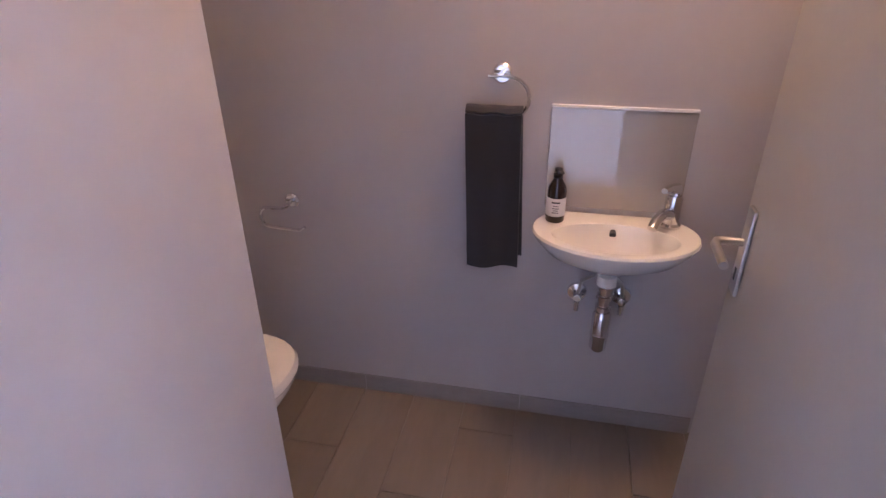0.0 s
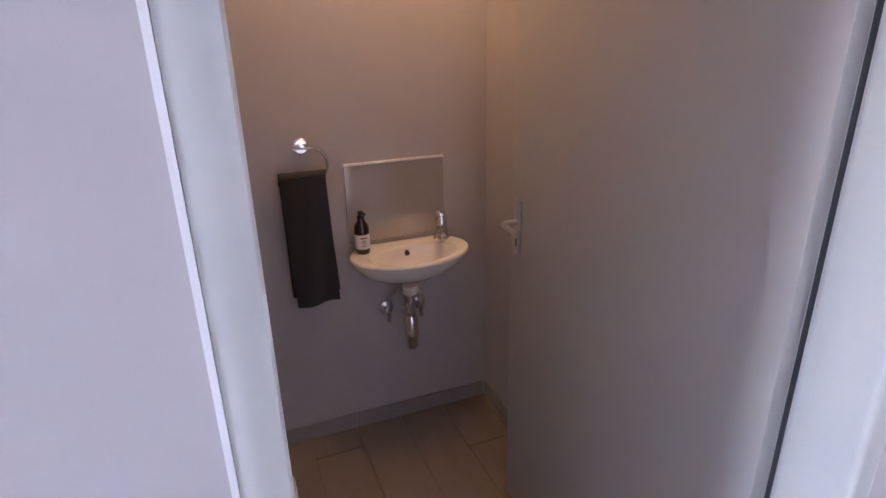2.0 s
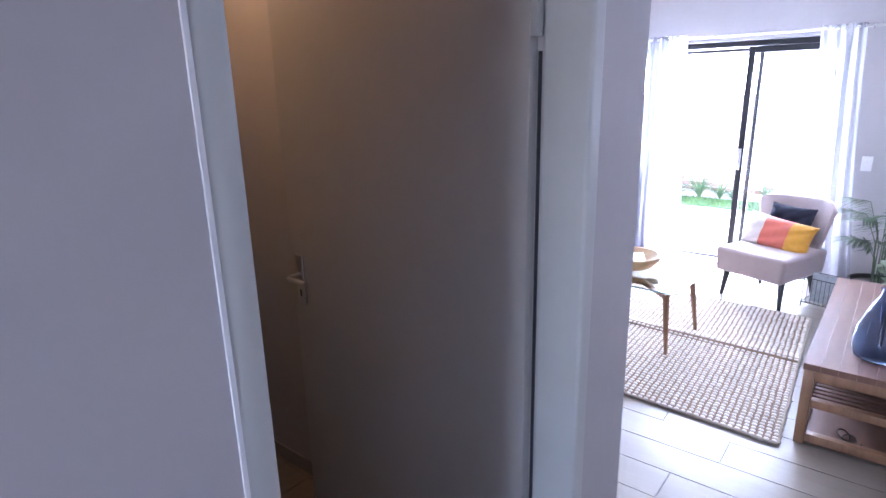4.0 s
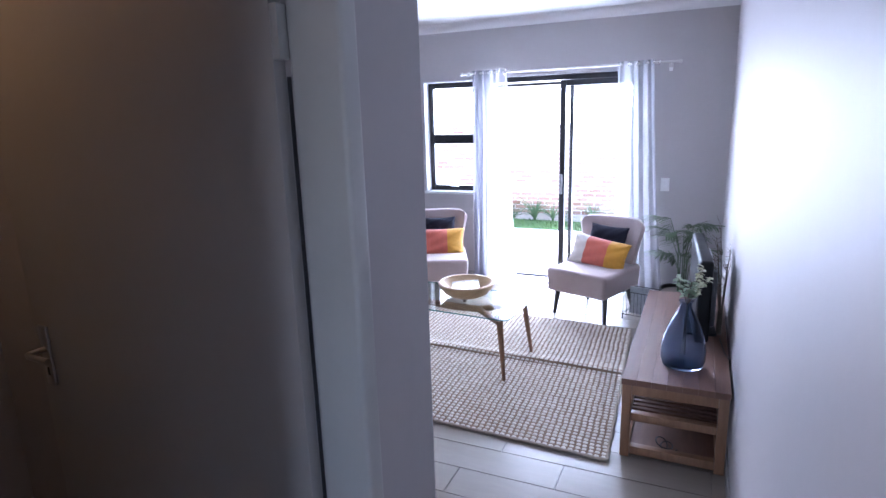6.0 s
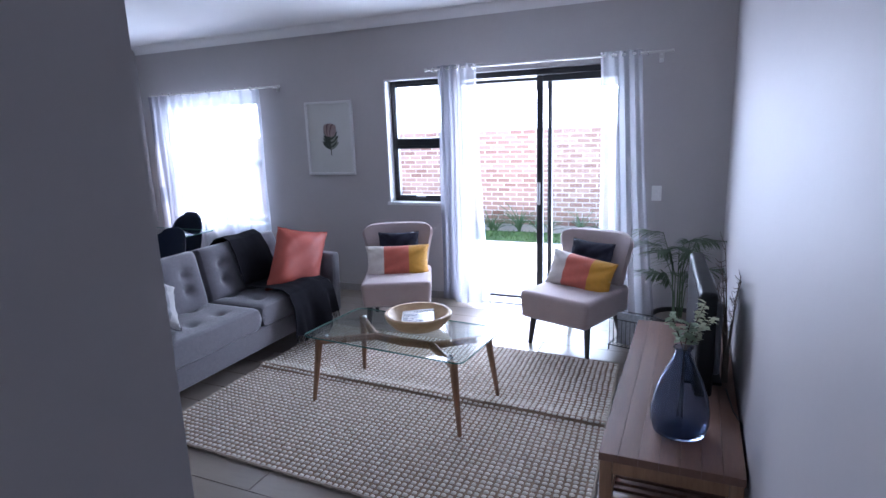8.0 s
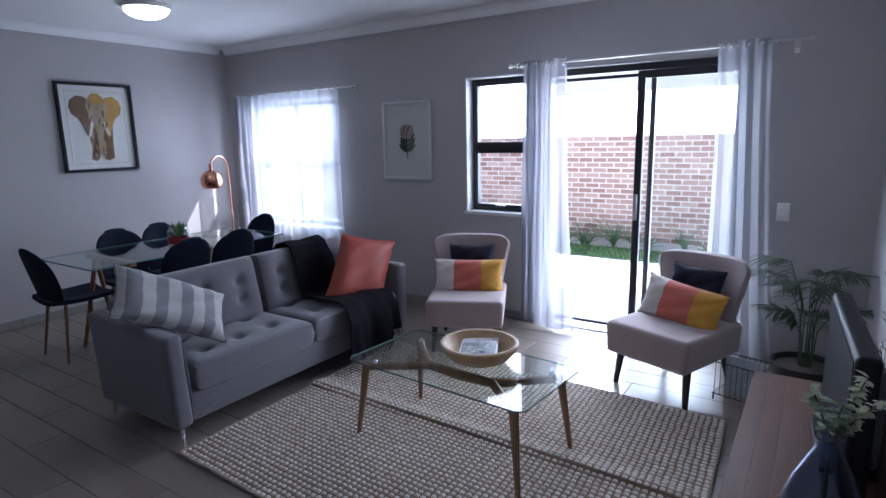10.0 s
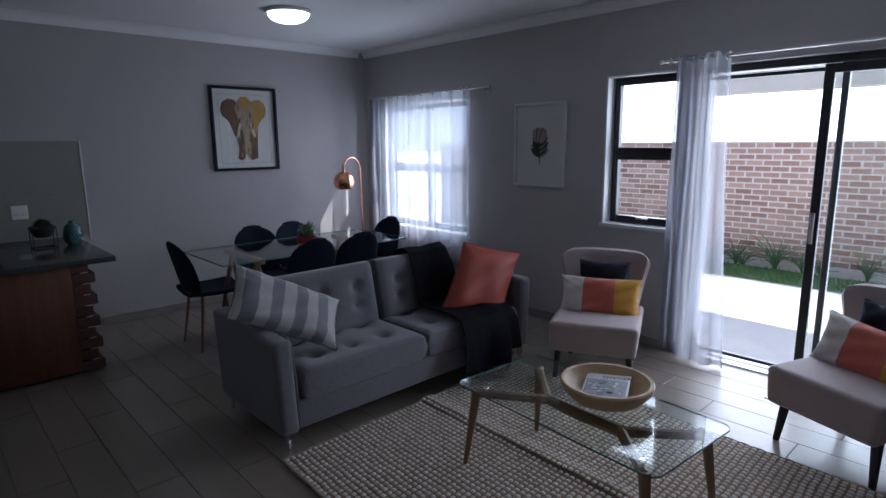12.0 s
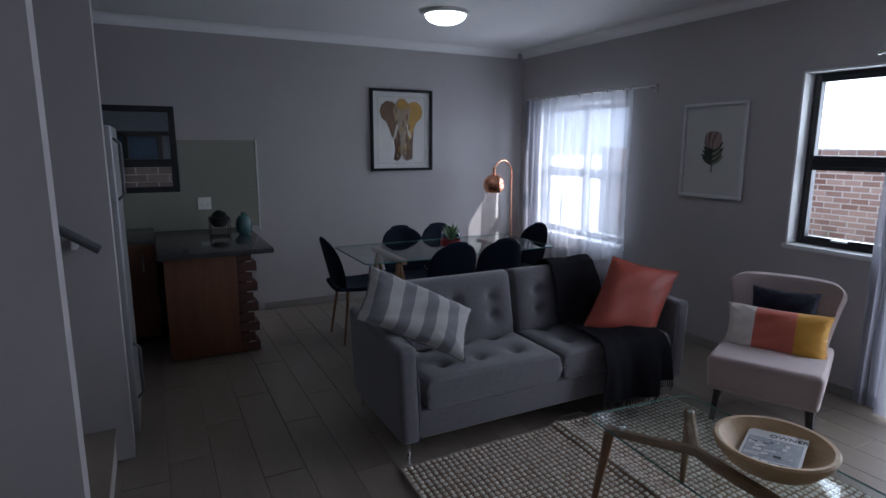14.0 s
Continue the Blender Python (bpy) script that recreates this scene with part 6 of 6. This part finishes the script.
part("front_fold", sheet(BM(), towel_sheet(0.066, 0.50, 0.165, 0.165, 0.5), 24, 30, 0.012), M["towel"], tw)
part("rear_fold", sheet(BM(), towel_sheet(0.030, 0.47, 0.165, 0.185, 2.0), 24, 30, 0.012), M["towel"], tw)
part("top_fold", sheet(BM(), lambda u, v: Vector((0.03 + 0.042 * v, (u - 0.5) * 0.165, 0.012 * math.sin(math.pi * v) + 0.002 * math.sin(14 * u + 0.5) * v)), 20, 8, 0.012), M["towel"], tw)
ph_ = thing("toilet_roll_holder", pose(WCX, -5.985, 0.819), "chrome toilet roll holder with no roll on it", "roll holder")
part("wall_plate", lathe(BM(), [(0, 0.001), (0.026, 0.001), (0.026, 0.006), (0.02, 0.012), (0, 0.013)], 24), M["chrome"], ph_, m=pose(0, 0, 0, 0, 90, 0))
part("hook", tube(BM(), [(0.01, 0, 0), (0.045, 0, -0.004), (0.05, -0.02, -0.012), (0.05, -0.07, -0.014)] + [(0.05, -0.075 - 0.03 * math.sin(t), -0.05 + 0.036 * math.cos(t)) for t in [i * math.pi / 8 for i in range(1, 9)]] + [(0.05, -0.03, -0.09), (0.05, 0.04, -0.092), (0.05, 0.058, -0.078)], 0.0066, 8), M["chrome"], ph_)
tr = thing("basin_trap", pose(WCX, -4.895, 0.0), "chrome bottle trap and angle valves under the basin", "plumbing")
part("waste_collar", lathe(BM(), [(0, 0.655), (0.032, 0.655), (0.032, 0.69), (0, 0.69)], 22, (0.09, 0, 0)), M["ceramic"], tr)
part("tail_pipe", lathe(BM(), [(0.02, 0.55), (0.02, 0.655)], 20, (0.09, 0, 0)), M["chrome"], tr)
for z in (0.56, 0.60, 0.635):
    part("nut", lathe(BM(), [(0.02, z), (0.026, z + 0.002), (0.026, z + 0.014), (0.02, z + 0.016)], 18, (0.09, 0, 0)), M["chrome"], tr)
part("bottle", lathe(BM(), [(0, 0.40), (0.022, 0.40), (0.027, 0.408), (0.029, 0.455), (0.031, 0.458), (0.031, 0.466), (0.029, 0.468), (0.030, 0.54), (0.024, 0.552), (0, 0.552)], 24, (0.09, 0, 0)), M["chrome"], tr)
part("wall_pipe", rod(BM(), (0.002, 0, 0.525), (0.065, 0, 0.525), 0.014, n=14), M["chrome"], tr)
for sy in (-1, 1):
    y = sy * 0.072 - 0.01
    part("valve", lathe(BM(), [(0, 0.001), (0.034, 0.001), (0.031, 0.009), (0.015, 0.016), (0.013, 0.05), (0, 0.052)], 20), M["chrome"], tr, m=Matrix.Translation((0, y, 0.565)) @ pose(0, 0, 0, 0, 90, 0))
    part("valve_knob", rod(BM(), (0.042, y, 0.515), (0.042, y, 0.55), 0.010, n=12), M["chrome"], tr)
    part("flexible_hose", tube(BM(), [(0.042, y, 0.58), (0.045, y * 0.9, 0.63), (0.07, y * 0.45, 0.67), (0.075, y * 0.4, 0.70)], 0.006, 8), M["nickel"], tr)
wc = thing("toilet", pose(-2.10, -6.398, 0), "white ceramic toilet with its lid closed", "toilet")


def oval(bm, rx, y0, y1, z, n=32, p=0.8):
    c = (y0 + y1) / 2
    return [bm.verts.new((rx * math.copysign(abs(math.cos(t)) ** p, math.cos(t)), c + (y1 - y0) / 2 * math.copysign(abs(math.sin(t)) ** 0.9, math.sin(t)), z)) for t in [2 * math.pi * i / n for i in range(n)]]


def loft(specs):
    bm = BM()
    rr = [oval(bm, *s) for s in specs]
    for A, B in zip(rr, rr[1:]):
        for j in range(len(A)):
            bm.faces.new((A[j], A[(j + 1) % len(A)], B[(j + 1) % len(A)], B[j]))
    bm.faces.new(rr[0][::-1])
    bm.faces.new(rr[-1])
    return bm


part("pan", loft([(0.11, 0.08, 0.40, 0.0), (0.105, 0.08, 0.39, 0.05), (0.11, 0.08, 0.40, 0.15), (0.15, 0.07, 0.49, 0.27), (0.178, 0.06, 0.545, 0.36), (0.18, 0.06, 0.55, 0.385)]), M["ceramic"], wc)
part("seat", loft([(0.182, 0.14, 0.553, 0.387), (0.186, 0.13, 0.557, 0.395), (0.182, 0.135, 0.553, 0.404)]), M["ceramic"], wc)
part("lid", loft([(0.182, 0.13, 0.553, 0.406), (0.187, 0.125, 0.559, 0.413), (0.18, 0.13, 0.55, 0.425), (0.14, 0.16, 0.51, 0.432), (0.05, 0.25, 0.42, 0.434)]), M["ceramic"], wc)
part("cistern", box(BM(), -0.19, 0.19, 0.004, 0.155, 0.39, 0.76, 0.03, 4), M["ceramic"], wc)
part("cistern_lid", box(BM(), -0.20, 0.20, 0.003, 0.165, 0.761, 0.795, 0.012, 3), M["ceramic"], wc)
part("flush_button", lathe(BM(), [(0.022, 0.795), (0.022, 0.80), (0, 0.801)], 18, (0, 0.08, 0)), M["chrome"], wc)

# ---- floor tiles: wood-look planks 0.2 by 1.0, laid along x, each its own piece ----
floor_ob = bpy.data.objects["floor"]
mesh_of = {}


def tile_mesh(w, d):
    key = (round(w, 3), round(d, 3))
    if key not in mesh_of:
        bm = box(BM(), -w / 2, w / 2, -d / 2, d / 2, -0.010, 0.0, 0.0012, 1)
        me = bpy.data.meshes.new("floor_tile")
        bm.to_mesh(me)
        bm.free()
        me.materials.append(M["tile"])
        mesh_of[key] = me
    return mesh_of[key]


ROW, LEN, GAP = 0.206, 1.0, 0.0028
row, yb = 0, -0.001
shift = [0.44, 0.60, 0.93, 0.26, 0.78, 0.10]
while yb > -7.19:
    y0 = max(yb - ROW, -7.199)
    x = -LEN + (shift[row % 6] - 1.0) - 6.0
    while x < 0:
        a, b = max(x, W_IN + 0.001), min(x + LEN, -0.001)
        if b - a > 0.02:
            ob = new("floor_tile", tile_mesh(b - a - GAP, yb - y0 - GAP))
            ob.location = ((a + b) / 2, (yb + y0) / 2, 0.0)
            ob.parent = floor_ob
        x += LEN
    yb, row = y0, row + 1

# ---- bricks of the garden wall: the stretch seen through the door one by one, the rest in one mesh ----
BL_, BH_, JO = 0.196, 0.059, 0.0175
me = bpy.data.meshes.new("brick")
bm = box(BM(), -BL_ / 2, BL_ / 2, 0.0, 0.06, -BH_ / 2, BH_ / 2, 0.004, 1)
bm.to_mesh(me)
bm.free()
me.materials.append(M["brick"])
rb = random.Random(17)
rest_v, rest_f, count = [], [], 0
brick_rest = island_mat("weathered_clay_bricks", (0.28, 0.145, 0.11), (0.56, 0.39, 0.32))
for c in range(20):
    z = 0.03 + c * (BH_ + JO) + BH_ / 2
    x = -9.4 + (0.5 * (BL_ + JO) if c % 2 else 0)
    while x < 3.9:
        px, py = x + rb.uniform(-0.003, 0.003), rb.uniform(-0.004, 0.004)
        if -4.05 < x < -1.1 and count < 300 and c > 2:
            ob = new("brick", me)
            ob.location, ob.rotation_euler = (px, py, z), (0, rb.uniform(-0.01, 0.01), rb.uniform(-0.012, 0.012))
            ob.parent = bw
            count += 1
        else:
            k = len(rest_v)
            rest_v += [(px + sx * BL_ / 2, py + dy, z + sz * BH_ / 2) for dy in (0.0, 0.05) for sz in (-1, 1) for sx in (-1, 1)]
            rest_f += [(k, k + 1, k + 3, k + 2), (k, k + 4, k + 5, k + 1), (k + 2, k + 3, k + 7, k + 6), (k, k + 2, k + 6, k + 4), (k + 1, k + 5, k + 7, k + 3)]
        x += BL_ + JO
me2 = bpy.data.meshes.new("brickwork")
me2.from_pydata(rest_v, [], rest_f)
me2.materials.append(brick_rest)
ob = new("brickwork", me2)
ob.parent = bw
tagged(ob, kind="stuff")
